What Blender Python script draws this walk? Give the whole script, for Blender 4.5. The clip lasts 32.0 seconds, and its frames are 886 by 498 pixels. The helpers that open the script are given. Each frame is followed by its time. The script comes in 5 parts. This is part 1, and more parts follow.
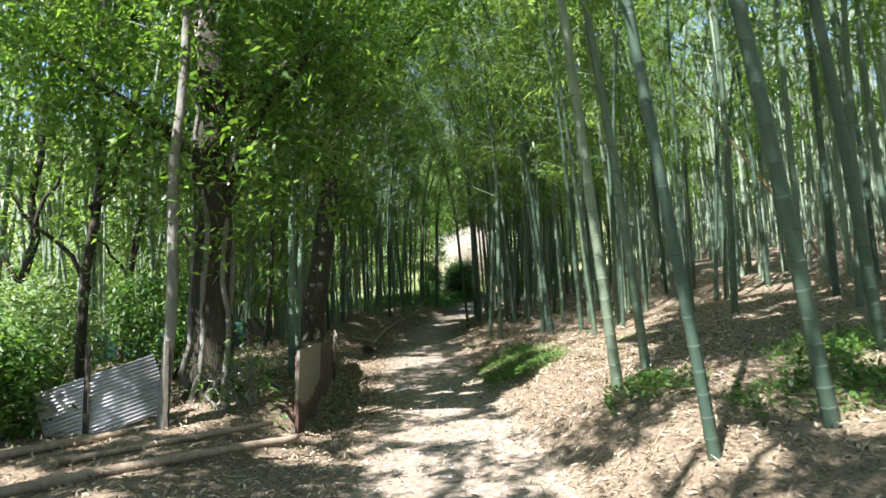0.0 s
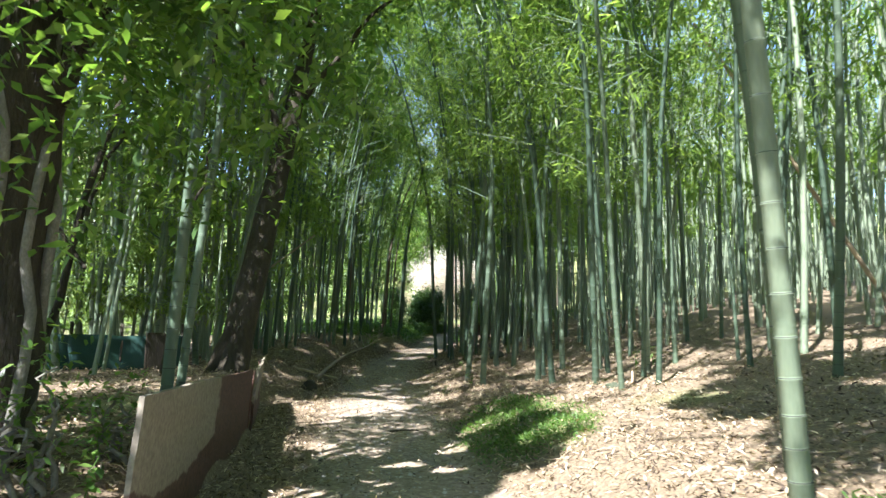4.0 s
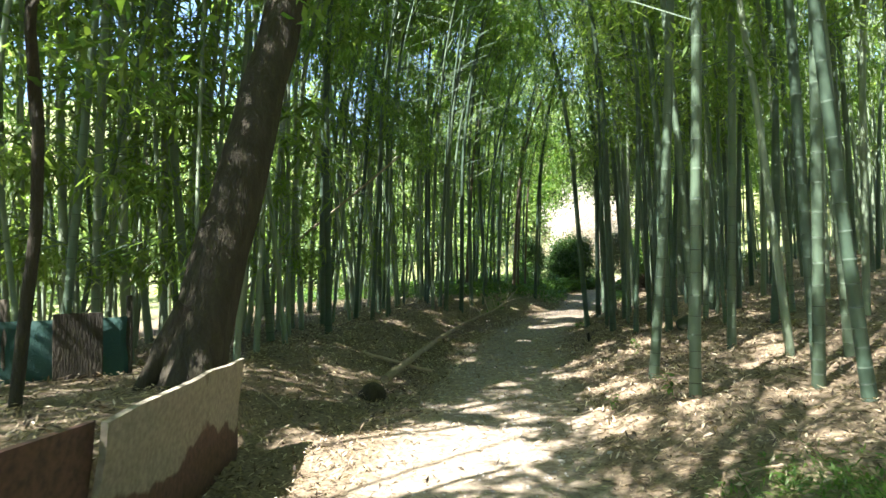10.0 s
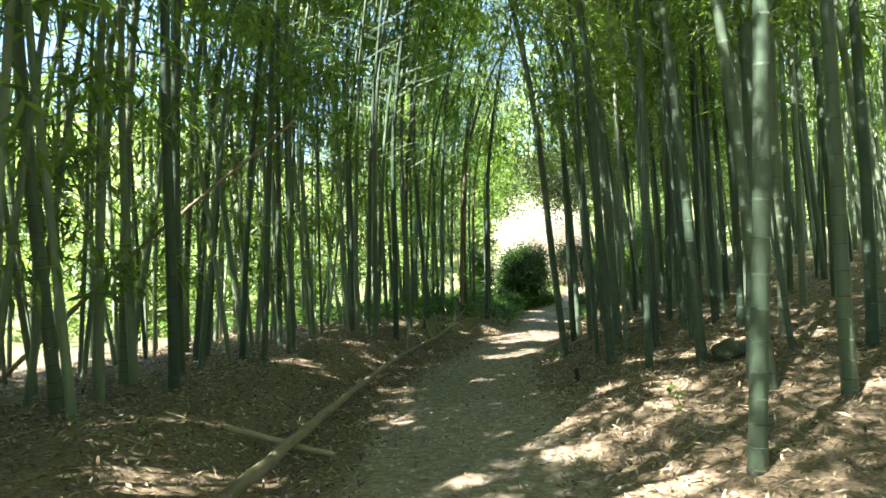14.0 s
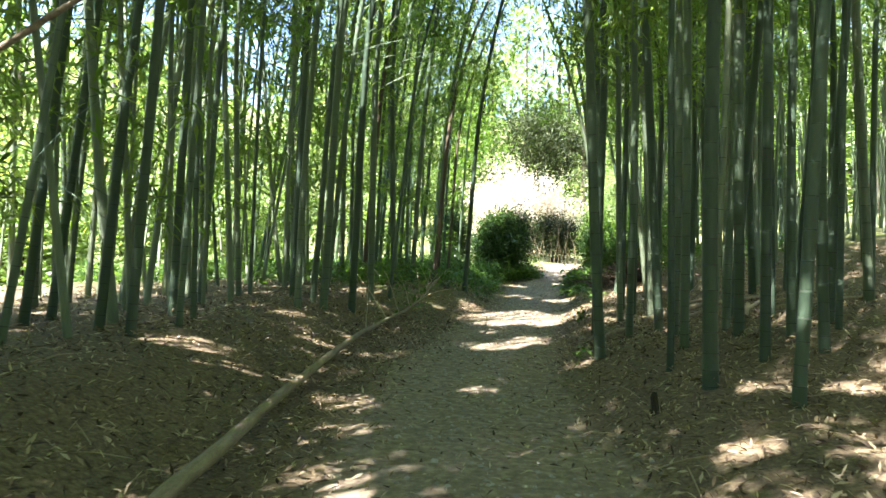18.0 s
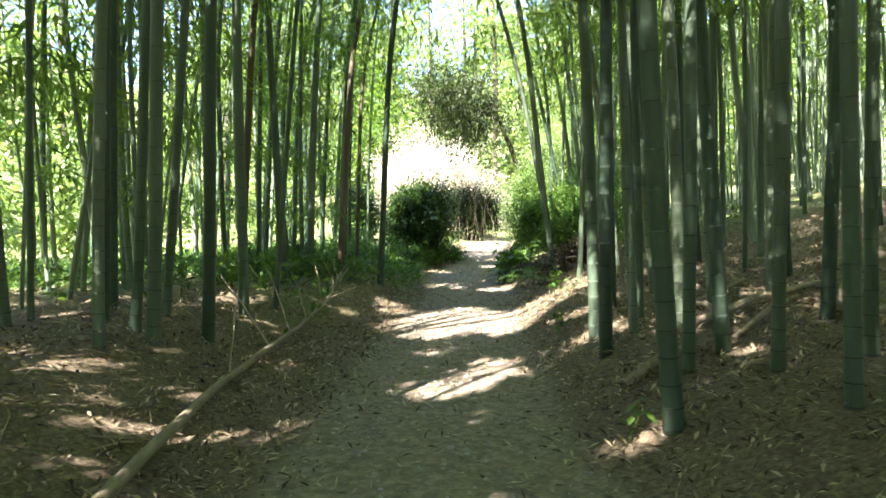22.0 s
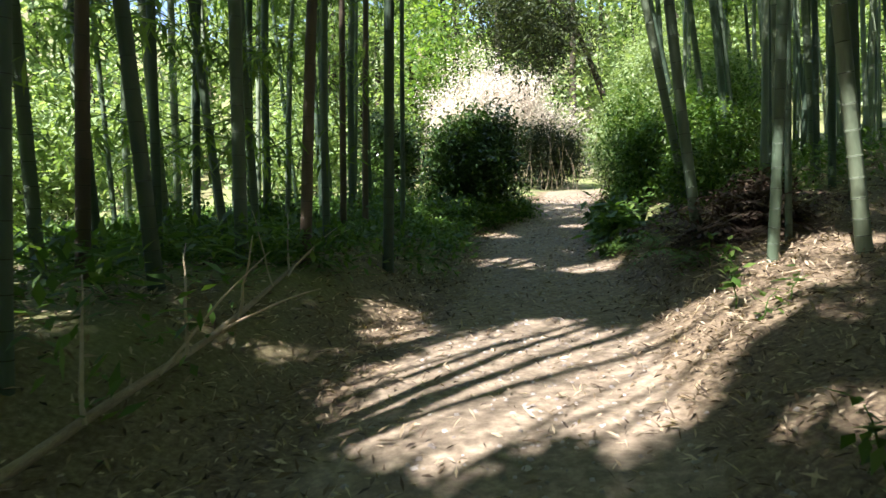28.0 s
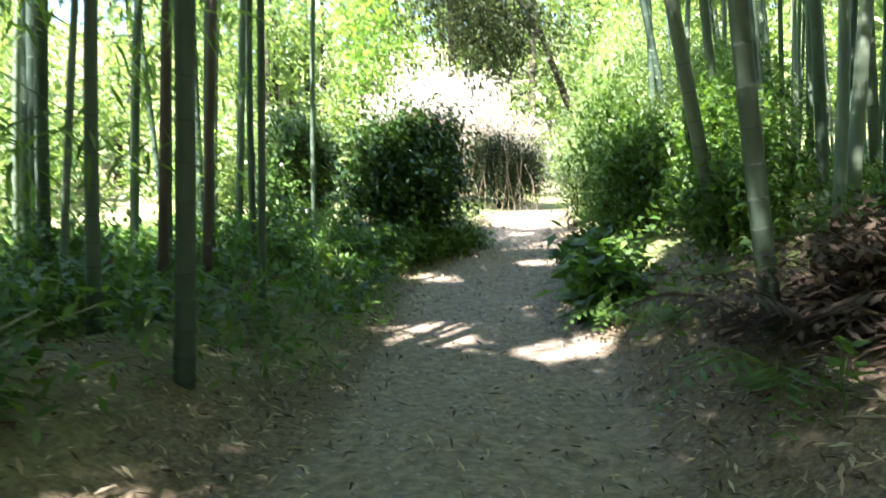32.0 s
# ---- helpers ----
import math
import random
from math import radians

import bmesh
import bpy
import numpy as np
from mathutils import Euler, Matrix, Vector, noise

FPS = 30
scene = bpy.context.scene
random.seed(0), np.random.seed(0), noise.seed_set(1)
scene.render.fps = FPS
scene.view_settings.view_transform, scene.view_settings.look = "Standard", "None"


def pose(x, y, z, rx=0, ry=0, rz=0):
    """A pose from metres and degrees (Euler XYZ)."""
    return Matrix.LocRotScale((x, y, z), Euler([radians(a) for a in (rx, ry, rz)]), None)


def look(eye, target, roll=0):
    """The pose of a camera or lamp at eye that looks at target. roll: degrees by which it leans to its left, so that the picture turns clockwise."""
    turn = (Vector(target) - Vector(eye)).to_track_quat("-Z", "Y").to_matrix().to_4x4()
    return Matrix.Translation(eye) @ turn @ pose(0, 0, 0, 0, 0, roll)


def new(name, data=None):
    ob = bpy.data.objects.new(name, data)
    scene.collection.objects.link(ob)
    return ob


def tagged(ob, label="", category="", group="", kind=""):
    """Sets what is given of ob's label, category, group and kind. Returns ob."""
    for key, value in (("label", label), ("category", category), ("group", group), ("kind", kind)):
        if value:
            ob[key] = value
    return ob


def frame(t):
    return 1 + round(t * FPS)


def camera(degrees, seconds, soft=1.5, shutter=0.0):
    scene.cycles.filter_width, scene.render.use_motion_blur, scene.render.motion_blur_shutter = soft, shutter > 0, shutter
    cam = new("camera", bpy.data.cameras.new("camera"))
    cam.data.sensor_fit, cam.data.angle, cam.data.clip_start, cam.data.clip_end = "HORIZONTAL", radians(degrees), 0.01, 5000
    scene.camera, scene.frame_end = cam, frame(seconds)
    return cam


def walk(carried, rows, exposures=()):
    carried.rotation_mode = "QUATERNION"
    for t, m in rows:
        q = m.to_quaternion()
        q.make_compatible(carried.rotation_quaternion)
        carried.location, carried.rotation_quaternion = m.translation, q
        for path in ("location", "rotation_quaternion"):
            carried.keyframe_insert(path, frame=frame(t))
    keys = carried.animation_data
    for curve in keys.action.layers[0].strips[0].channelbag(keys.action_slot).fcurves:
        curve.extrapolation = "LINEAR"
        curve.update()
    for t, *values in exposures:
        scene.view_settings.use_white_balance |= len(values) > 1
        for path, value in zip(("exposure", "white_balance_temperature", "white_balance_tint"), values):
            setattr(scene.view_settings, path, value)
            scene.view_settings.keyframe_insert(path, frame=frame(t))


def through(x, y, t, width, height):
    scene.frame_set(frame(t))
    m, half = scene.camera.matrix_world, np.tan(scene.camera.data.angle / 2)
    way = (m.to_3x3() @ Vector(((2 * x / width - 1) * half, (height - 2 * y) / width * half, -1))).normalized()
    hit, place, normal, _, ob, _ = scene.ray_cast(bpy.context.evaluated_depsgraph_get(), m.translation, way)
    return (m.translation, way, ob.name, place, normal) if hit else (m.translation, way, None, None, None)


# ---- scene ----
cam = camera(66.0, 32.0, shutter=0.4)

EXPOSURES = [(0, 2.1, 5700, 20), (3, 2.3, 5700, 20), (5, 2.5, 5700, 19), (9, 2.75, 5900, 17), (14, 3.0, 6200, 15), (17, 3.2, 6200, 17), (21, 3.25, 6200, 19), (24, 3.2, 6300, 21), (26, 2.8, 6200, 21),
             (28, 2.12, 6100, 22), (28.8, 1.95, 6200, 23), (29.4, 1.95, 6200, 23), (30, 2.3, 6000, 23), (31, 2.88, 5900, 23), (32, 3.25, 5900, 25)]
PATH = [
    (0, (-0.068, 0.049, 1.526), (-0.057, 2.047, 1.627), -2.5),
    (0.5, (-0.113, 0.518, 1.486), (-0.124, 2.515, 1.58), 0.1),
    (1, (-0.128, 0.993, 1.442), (-0.063, 2.991, 1.483), -1.0),
    (1.5, (-0.116, 1.435, 1.453), (-0.211, 3.432, 1.511), 0.3),
    (2, (-0.164, 1.887, 1.466), (-0.181, 3.886, 1.533), 0.6),
    (2.5, (-0.133, 2.377, 1.443), (-0.225, 4.367, 1.613), -0.9),
    (3, (-0.193, 2.889, 1.409), (-0.266, 4.88, 1.591), 3.5),
    (3.5, (-0.243, 3.43, 1.329), (-0.106, 5.415, 1.532), 1.8),
    (5.5, (-0.209, 5.53, 1.389), (-0.241, 7.528, 1.482), 2.2),
    (6, (-0.143, 6.105, 1.339), (-0.218, 8.104, 1.335), 2.0),
    (6.5, (-0.133, 6.718, 1.295), (-0.383, 8.699, 1.171), 0.9),
    (7, (-0.169, 7.264, 1.296), (-0.265, 9.259, 1.192), 2.2),
    (7.5, (-0.143, 7.824, 1.305), (-0.361, 9.811, 1.268), 1.6),
    (8, (-0.139, 8.321, 1.277), (-0.254, 10.317, 1.248), 1.0),
    (8.5, (-0.041, 8.891, 1.265), (-0.175, 10.887, 1.241), -0.8),
    (9, (-0.074, 9.405, 1.243), (-0.285, 11.394, 1.234), 1.2),
    (9.5, (-0.094, 9.925, 1.243), (-0.213, 11.921, 1.235), 0.6),
    (10, (-0.048, 10.462, 1.263), (-0.339, 12.44, 1.331), -0.5),
    (10.5, (-0.132, 10.95, 1.236), (-0.292, 12.943, 1.253), 0.4),
    (11, (-0.149, 11.537, 1.227), (-0.395, 13.52, 1.292), -3.3),
    (11.5, (-0.171, 12.041, 1.212), (-0.373, 14.03, 1.253), -2.3),
    (12, (-0.221, 12.514, 1.204), (-0.19, 14.513, 1.234), -3.2),
    (12.5, (-0.232, 13.027, 1.228), (-0.461, 15.014, 1.226), -2.6),
    (13, (-0.3, 13.546, 1.231), (-0.423, 15.542, 1.241), -2.1),
    (13.5, (-0.298, 14.068, 1.204), (-0.437, 16.059, 1.329), -3.0),
    (15.5, (-0.698, 16.085, 1.032), (-0.72, 18.083, 1.128), 0.5),
    (16, (-0.742, 16.562, 0.999), (-0.778, 18.561, 1.023), -2.3),
    (16.5, (-0.766, 17.005, 1.029), (-0.812, 19.004, 1.076), -0.5),
    (17, (-0.835, 17.441, 1.05), (-0.746, 19.438, 1.12), -1.3),
    (17.5, (-0.823, 17.915, 1.063), (-0.768, 19.914, 1.095), -1.1),
    (18, (-0.853, 18.358, 1.058), (-0.861, 20.358, 1.087), 2.1),
    (18.5, (-0.897, 18.809, 1.052), (-0.725, 20.8, 1.112), -1.3),
    (19, (-0.861, 19.354, 1.092), (-0.822, 21.353, 1.15), -1.2),
    (19.5, (-0.868, 19.849, 1.059), (-0.728, 21.844, 1.026), 0.2),
    (20, (-0.846, 20.351, 1.05), (-0.723, 22.344, 0.934), -1.7),
    (20.5, (-0.92, 20.792, 1.085), (-0.841, 22.788, 1.18), 2.0),
    (21, (-0.995, 21.258, 1.057), (-0.788, 23.247, 1.077), -0.2),
    (21.5, (-0.954, 21.757, 1.122), (-0.839, 23.754, 1.155), -0.2),
    (22, (-0.959, 22.209, 1.13), (-0.683, 24.19, 1.102), -0.4),
    (22.5, (-0.919, 22.698, 1.088), (-0.768, 24.686, 0.932), -2.2),
    (23, (-0.907, 23.167, 1.079), (-0.822, 25.157, 0.898), 1.3),
    (23.5, (-0.941, 23.613, 1.068), (-0.598, 25.574, 0.88), 0.6),
    (24, (-0.776, 24.127, 1.117), (-0.581, 26.111, 0.952), -0.3),
    (24.5, (-0.686, 24.63, 1.119), (-0.492, 26.612, 0.935), 1.1),
    (25, (-0.558, 25.159, 1.031), (-0.349, 27.136, 0.817), 1.2),
    (25.5, (-0.388, 25.583, 1.028), (-0.281, 27.577, 0.924), 0.0),
    (27.5, (-0.073, 27.34, 1.078), (0.177, 29.316, 0.894), -2.1),
    (28, (0.028, 27.73, 1.103), (0.084, 29.722, 0.938), -1.9),
    (28.5, (0.114, 28.171, 1.108), (0.362, 30.13, 0.792), -2.9),
    (29, (0.207, 28.643, 1.134), (0.302, 30.608, 0.77), -3.4),
    (29.5, (0.221, 29.096, 1.19), (0.494, 31.062, 0.941), -0.9),
    (30, (0.314, 29.536, 1.207), (0.556, 31.519, 1.116), -2.8),
    (30.5, (0.375, 29.917, 1.179), (0.544, 31.905, 1.045), 0.5),
    (31, (0.476, 30.342, 1.199), (0.808, 32.312, 1.091), -1.9),
    (31.5, (0.621, 30.767, 1.235), (0.734, 32.764, 1.248), -1.7),
    (32, (0.732, 31.208, 1.231), (0.912, 33.195, 1.105), -1.0),
]
walk(cam, [(t, look(eye, target, roll)) for t, eye, target, roll in PATH], EXPOSURES)

# ---- world and sun ----
SUN_AZ, SUN_EL = (-0.60, -0.80), 50.0
world = bpy.data.worlds.new("world")
scene.world = world
world.use_nodes = True
wn = world.node_tree.nodes
sky = wn.new("ShaderNodeTexSky")
sky.sky_type = "NISHITA"
sky.sun_disc = False
sky.sun_elevation = radians(SUN_EL)
sky.sun_rotation = math.atan2(SUN_AZ[0], SUN_AZ[1])
sky.air_density, sky.dust_density = 1.0, 0.6
world.node_tree.links.new(sky.outputs[0], wn["Background"].inputs[0])
wn["Background"].inputs[1].default_value = 0.08
sun_data = bpy.data.lights.new("sun", "SUN")
sun_data.energy, sun_data.angle, sun_data.color = 5.0, radians(0.5), (1.0, 0.94, 0.84)
sun = new("sun", sun_data)
sun.matrix_world = look((SUN_AZ[0] * 30, SUN_AZ[1] * 30, math.tan(radians(SUN_EL)) * 30), (0, 0, 0))


# ---- materials ----
def material(name, colours, scale=6.0, rough=0.8, bump=0.3, bump_scale=None, through=0.0, island=0.0, spread=0.0,
             metal=0.0, stretch=(1, 1, 1), fine=None, distance=0.02, glow=(1.5, 1.55, 0.6)):
    """A node material: noise at two scales through a colour ramp, bump, optional leaf translucency and spread from piece to piece."""
    m = bpy.data.materials.new(name)
    m.use_nodes = True
    nt = m.node_tree
    n, ln = nt.nodes, nt.links
    b = n["Principled BSDF"]
    geo = n.new("ShaderNodeTexCoord")
    mapping = n.new("ShaderNodeMapping")
    mapping.inputs["Scale"].default_value = stretch
    ln.new(geo.outputs["Object"], mapping.inputs[0])
    a = n.new("ShaderNodeTexNoise")
    a.inputs["Scale"].default_value, a.inputs["Detail"].default_value, a.inputs["Roughness"].default_value = scale, 6, 0.6
    f = n.new("ShaderNodeTexNoise")
    f.inputs["Scale"].default_value, f.inputs["Detail"].default_value = fine or scale * 9, 4
    ln.new(mapping.outputs[0], a.inputs[0])
    ln.new(mapping.outputs[0], f.inputs[0])
    mix = n.new("ShaderNodeMath")
    mix.operation = "MULTIPLY_ADD"
    mix.inputs[1].default_value = 0.4
    ln.new(f.outputs[0], mix.inputs[0])
    part_a = n.new("ShaderNodeMath")
    part_a.operation = "MULTIPLY"
    part_a.inputs[1].default_value = 0.6
    ln.new(a.outputs[0], part_a.inputs[0])
    ln.new(part_a.outputs[0], mix.inputs[2])
    value = mix.outputs[0]
    for weight, node, out in ((island, "ShaderNodeNewGeometry", "Random Per Island"), (spread, "ShaderNodeObjectInfo", "Random")):
        if weight:
            src = n.new(node)
            lerp = n.new("ShaderNodeMix")
            lerp.inputs[0].default_value = weight
            ln.new(value, lerp.inputs[2])
            ln.new(src.outputs[out], lerp.inputs[3])
            value = lerp.outputs[0]
    ramp = n.new("ShaderNodeValToRGB")
    el = ramp.color_ramp.elements
    lo, hi = (0.28, 0.72) if not (island or spread) else (0.12, 0.88)
    el[0].position, el[0].color = lo, (*colours[0], 1)
    el[1].position, el[1].color = hi, (*colours[-1], 1)
    for k, c in enumerate(colours[1:-1], 1):
        e = el.new(lo + (hi - lo) * k / (len(colours) - 1))
        e.color = (*c, 1)
    ln.new(value, ramp.inputs[0])
    ln.new(ramp.outputs[0], b.inputs["Base Color"])
    b.inputs["Roughness"].default_value, b.inputs["Metallic"].default_value = rough, metal
    if bump:
        bp = n.new("ShaderNodeBump")
        bp.inputs["Strength"].default_value, bp.inputs["Distance"].default_value = bump, distance
        bn = n.new("ShaderNodeTexNoise")
        bn.inputs["Scale"].default_value, bn.inputs["Detail"].default_value = bump_scale or scale * 5, 5
        ln.new(mapping.outputs[0], bn.inputs[0])
        ln.new(bn.outputs[0], bp.inputs["Height"])
        ln.new(bp.outputs[0], b.inputs["Normal"])
    if through:
        tr = n.new("ShaderNodeBsdfTranslucent")
        warm = n.new("ShaderNodeMix")
        warm.data_type, warm.blend_type = "RGBA", "MULTIPLY"
        warm.inputs[0].default_value = 1.0
        warm.inputs[7].default_value = (*glow, 1)
        ln.new(ramp.outputs[0], warm.inputs[6])
        ln.new(warm.outputs[2], tr.inputs[0])
        ms = n.new("ShaderNodeMixShader")
        ms.inputs[0].default_value = through
        ln.new(b.outputs[0], ms.inputs[1])
        ln.new(tr.outputs[0], ms.inputs[2])
        ln.new(ms.outputs[0], n["Material Output"].inputs[0])
    return m


M_CULM = material("bamboo_culm", [(0.036, 0.066, 0.042), (0.064, 0.108, 0.067), (0.11, 0.162, 0.10), (0.24, 0.285, 0.18)], 3.0, 0.58, 0.08, 40, spread=0.55, stretch=(4, 4, 0.5))
M_NODE = material("bamboo_node", [(0.020, 0.027, 0.018), (0.058, 0.068, 0.048)], 9.0, 0.9, 0.2)
M_BROWNCULM = material("brown_culm", [(0.055, 0.043, 0.028), (0.115, 0.092, 0.06), (0.23, 0.195, 0.135)], 3.0, 0.55, 0.1, 40, spread=0.4, stretch=(4, 4, 0.5))
M_DEAD = material("dead_bamboo", [(0.24, 0.18, 0.10), (0.36, 0.29, 0.18), (0.46, 0.39, 0.27)], 5.0, 0.65, 0.25, stretch=(5, 5, 0.8))
M_CUTPOLE = material("cut_pole", [(0.13, 0.10, 0.062), (0.22, 0.17, 0.11), (0.33, 0.265, 0.18)], 5.0, 0.7, 0.25, stretch=(5, 5, 0.8))
M_OLDPOLE = material("old_pole", [(0.13, 0.10, 0.062), (0.26, 0.21, 0.135), (0.42, 0.35, 0.24)], 5.0, 0.75, 0.3, stretch=(5, 0.8, 5))
M_LEAF = material("bamboo_leaf", [(0.056, 0.105, 0.026), (0.105, 0.175, 0.045), (0.175, 0.25, 0.08)], 2.0, 0.45, 0, through=0.6, island=0.7, glow=(2.1, 2.05, 0.95))
M_BROAD = material("broad_leaf", [(0.036, 0.084, 0.019), (0.08, 0.155, 0.034), (0.165, 0.25, 0.06)], 2.0, 0.36, 0, through=0.48, island=0.7, glow=(2.2, 2.15, 0.8))
M_EVERGREEN = material("evergreen_leaf", [(0.016, 0.042, 0.010), (0.04, 0.088, 0.018), (0.10, 0.18, 0.036)], 2.0, 0.35, 0, through=0.22, island=0.7)
# leaf darkened to stand for a shaded hollow; also the overhanging tree's dark olive
M_SHADE = material("shade_dark_leaf", [(0.016, 0.026, 0.010), (0.036, 0.054, 0.020), (0.075, 0.10, 0.038)], 2.0, 0.6, 0, through=0.25, island=0.6)
# paler leaf with sunlight put into its colour, for the woods and lit shrubs
M_SUNLEAF = material("sunlit_leaf", [(0.10, 0.165, 0.065), (0.20, 0.285, 0.125), (0.34, 0.42, 0.23)], 0.6, 0.55, 0, through=0.42, island=0.6)
# near-white, much paler than the other leaves
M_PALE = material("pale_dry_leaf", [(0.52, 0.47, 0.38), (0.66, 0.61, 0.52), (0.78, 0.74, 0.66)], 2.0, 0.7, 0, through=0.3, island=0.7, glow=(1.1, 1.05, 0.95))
M_HERB = material("herb_leaf", [(0.036, 0.088, 0.016), (0.072, 0.152, 0.027), (0.14, 0.225, 0.048)], 2.0, 0.5, 0, through=0.42, island=0.7)
M_LITTER = material("leaf_litter", [(0.040, 0.028, 0.018), (0.135, 0.098, 0.056), (0.28, 0.218, 0.13), (0.52, 0.44, 0.30)], 3.0, 0.75, 0, through=0.1, island=0.9)
M_PEBBLE = material("pebble", [(0.16, 0.14, 0.12), (0.30, 0.28, 0.25), (0.45, 0.42, 0.37)], 8.0, 0.85, 0.2, island=0.6)
M_BARK = material("dark_bark", [(0.014, 0.012, 0.006), (0.031, 0.026, 0.013), (0.06, 0.05, 0.026)], 5.0, 0.9, 0.9, 18, stretch=(3, 3, 0.7), distance=0.04)
M_GREYBARK = material("grey_bark", [(0.075, 0.075, 0.056), (0.155, 0.15, 0.115), (0.28, 0.275, 0.225)], 5.0, 0.85, 0.5, 22, stretch=(2, 2, 1))
M_DEADFERN = material("dead_fern", [(0.034, 0.023, 0.013), (0.066, 0.045, 0.026), (0.11, 0.08, 0.047)], 3.0, 0.8, 0, through=0.2, island=0.6, glow=(1.1, 1.0, 0.8))
M_ROCK = material("mossy_rock", [(0.02, 0.035, 0.014), (0.045, 0.06, 0.03), (0.09, 0.09, 0.07)], 6.0, 0.9, 0.7)
M_TIN = material("weathered_tin", [(0.30, 0.29, 0.28), (0.46, 0.46, 0.45), (0.58, 0.58, 0.57)], 3.0, 0.5, 0.1, metal=0.55)
M_NET = material("green_net", [(0.008, 0.042, 0.033), (0.017, 0.070, 0.054)], 4.0, 0.7, 0.5, 60)
M_RUST = material("rusty_steel", [(0.06, 0.03, 0.02), (0.11, 0.06, 0.04), (0.17, 0.10, 0.065)], 4.0, 0.85, 0.3)


def ground_material():
    """Soil: a bare gravelly track where the attribute says so, leaf mould elsewhere."""
    m = bpy.data.materials.new("soil")
    m.use_nodes = True
    n, ln = m.node_tree.nodes, m.node_tree.links
    b = n["Principled BSDF"]
    b.inputs["Roughness"].default_value = 0.95
    geo = n.new("ShaderNodeTexCoord")

    def noise_node(scale, detail=6):
        k = n.new("ShaderNodeTexNoise")
        k.inputs["Scale"].default_value, k.inputs["Detail"].default_value = scale, detail
        k.inputs["Roughness"].default_value = 0.65
        ln.new(geo.outputs["Object"], k.inputs[0])
        return k.outputs[0]

    def ramp(src, *stops):
        r = n.new("ShaderNodeValToRGB")
        el = r.color_ramp.elements
        el[0].position, el[0].color = stops[0][0], (*stops[0][1], 1)
        el[1].position, el[1].color = stops[-1][0], (*stops[-1][1], 1)
        for p, c in stops[1:-1]:
            el.new(p).color = (*c, 1)
        ln.new(src, r.inputs[0])
        return r.outputs[0]

    def blend(fac, a, c):
        k = n.new("ShaderNodeMix")
        k.data_type = "RGBA"
        ln.new(fac, k.inputs[0])
        ln.new(a, k.inputs[6])
        ln.new(c, k.inputs[7])
        return k.outputs[2]

    track = ramp(noise_node(14), (0.3, (0.125, 0.10, 0.068)), (0.5, (0.225, 0.183, 0.124)), (0.7, (0.36, 0.302, 0.212)))
    mould = ramp(noise_node(30), (0.3, (0.062, 0.045, 0.028)), (0.5, (0.155, 0.118, 0.07)), (0.7, (0.28, 0.228, 0.14)))
    grass = ramp(noise_node(22), (0.3, (0.09, 0.12, 0.035)), (0.7, (0.24, 0.28, 0.09)))
    at1, at2 = n.new("ShaderNodeAttribute"), n.new("ShaderNodeAttribute")
    at1.attribute_name, at2.attribute_name = "track", "turf"
    edge = n.new("ShaderNodeMath")
    edge.operation = "MULTIPLY_ADD"
    ln.new(noise_node(3.5), edge.inputs[0])
    edge.inputs[1].default_value = 0.9
    shift = n.new("ShaderNodeMath")
    shift.operation = "SUBTRACT"
    ln.new(at1.outputs["Fac"], shift.inputs[0])
    shift.inputs[1].default_value = 0.45
    ln.new(shift.outputs[0], edge.inputs[2])
    edge.use_clamp = True
    sharp = ramp(edge.outputs[0], (0.3, (0, 0, 0)), (0.62, (1, 1, 1)))
    colour = blend(at2.outputs["Fac"], blend(sharp, mould, track), grass)
    ln.new(colour, b.inputs["Base Color"])
    bp = n.new("ShaderNodeBump")
    bp.inputs["Strength"].default_value, bp.inputs["Distance"].default_value = 0.4, 0.02
    ln.new(noise_node(75, 8), bp.inputs["Height"])
    ln.new(bp.outputs[0], b.inputs["Normal"])
    return m


# ---- building helpers ----
def mesh_np(name, verts, quads, mats, index=None, smooth_shade=False):
    """A mesh from arrays of corners and of four-cornered faces."""
    verts, quads = np.asarray(verts, np.float32), np.asarray(quads, np.int32)
    me = bpy.data.meshes.new(name)
    me.vertices.add(len(verts))
    me.vertices.foreach_set("co", verts.ravel())
    me.loops.add(quads.size)
    me.loops.foreach_set("vertex_index", quads.ravel())
    me.polygons.add(len(quads))
    me.polygons.foreach_set("loop_start", np.arange(0, quads.size, 4, dtype=np.int32))
    for m in mats if isinstance(mats, (list, tuple)) else [mats]:
        me.materials.append(m)
    if index is not None:
        me.polygons.foreach_set("material_index", np.asarray(index, np.int32))
    if smooth_shade:
        me.polygons.foreach_set("use_smooth", np.ones(len(quads), bool))
    me.update(calc_edges=True)
    return me


def thing(name, label, category, group="", kind="", at=(0, 0, 0)):
    ob = tagged(new(name), label, category, group, kind)
    ob.location = at
    return ob


def part(name, me, parent, label=""):
    ob = new(name, me)
    ob.parent = parent
    if label:
        ob["label"] = label
    return ob


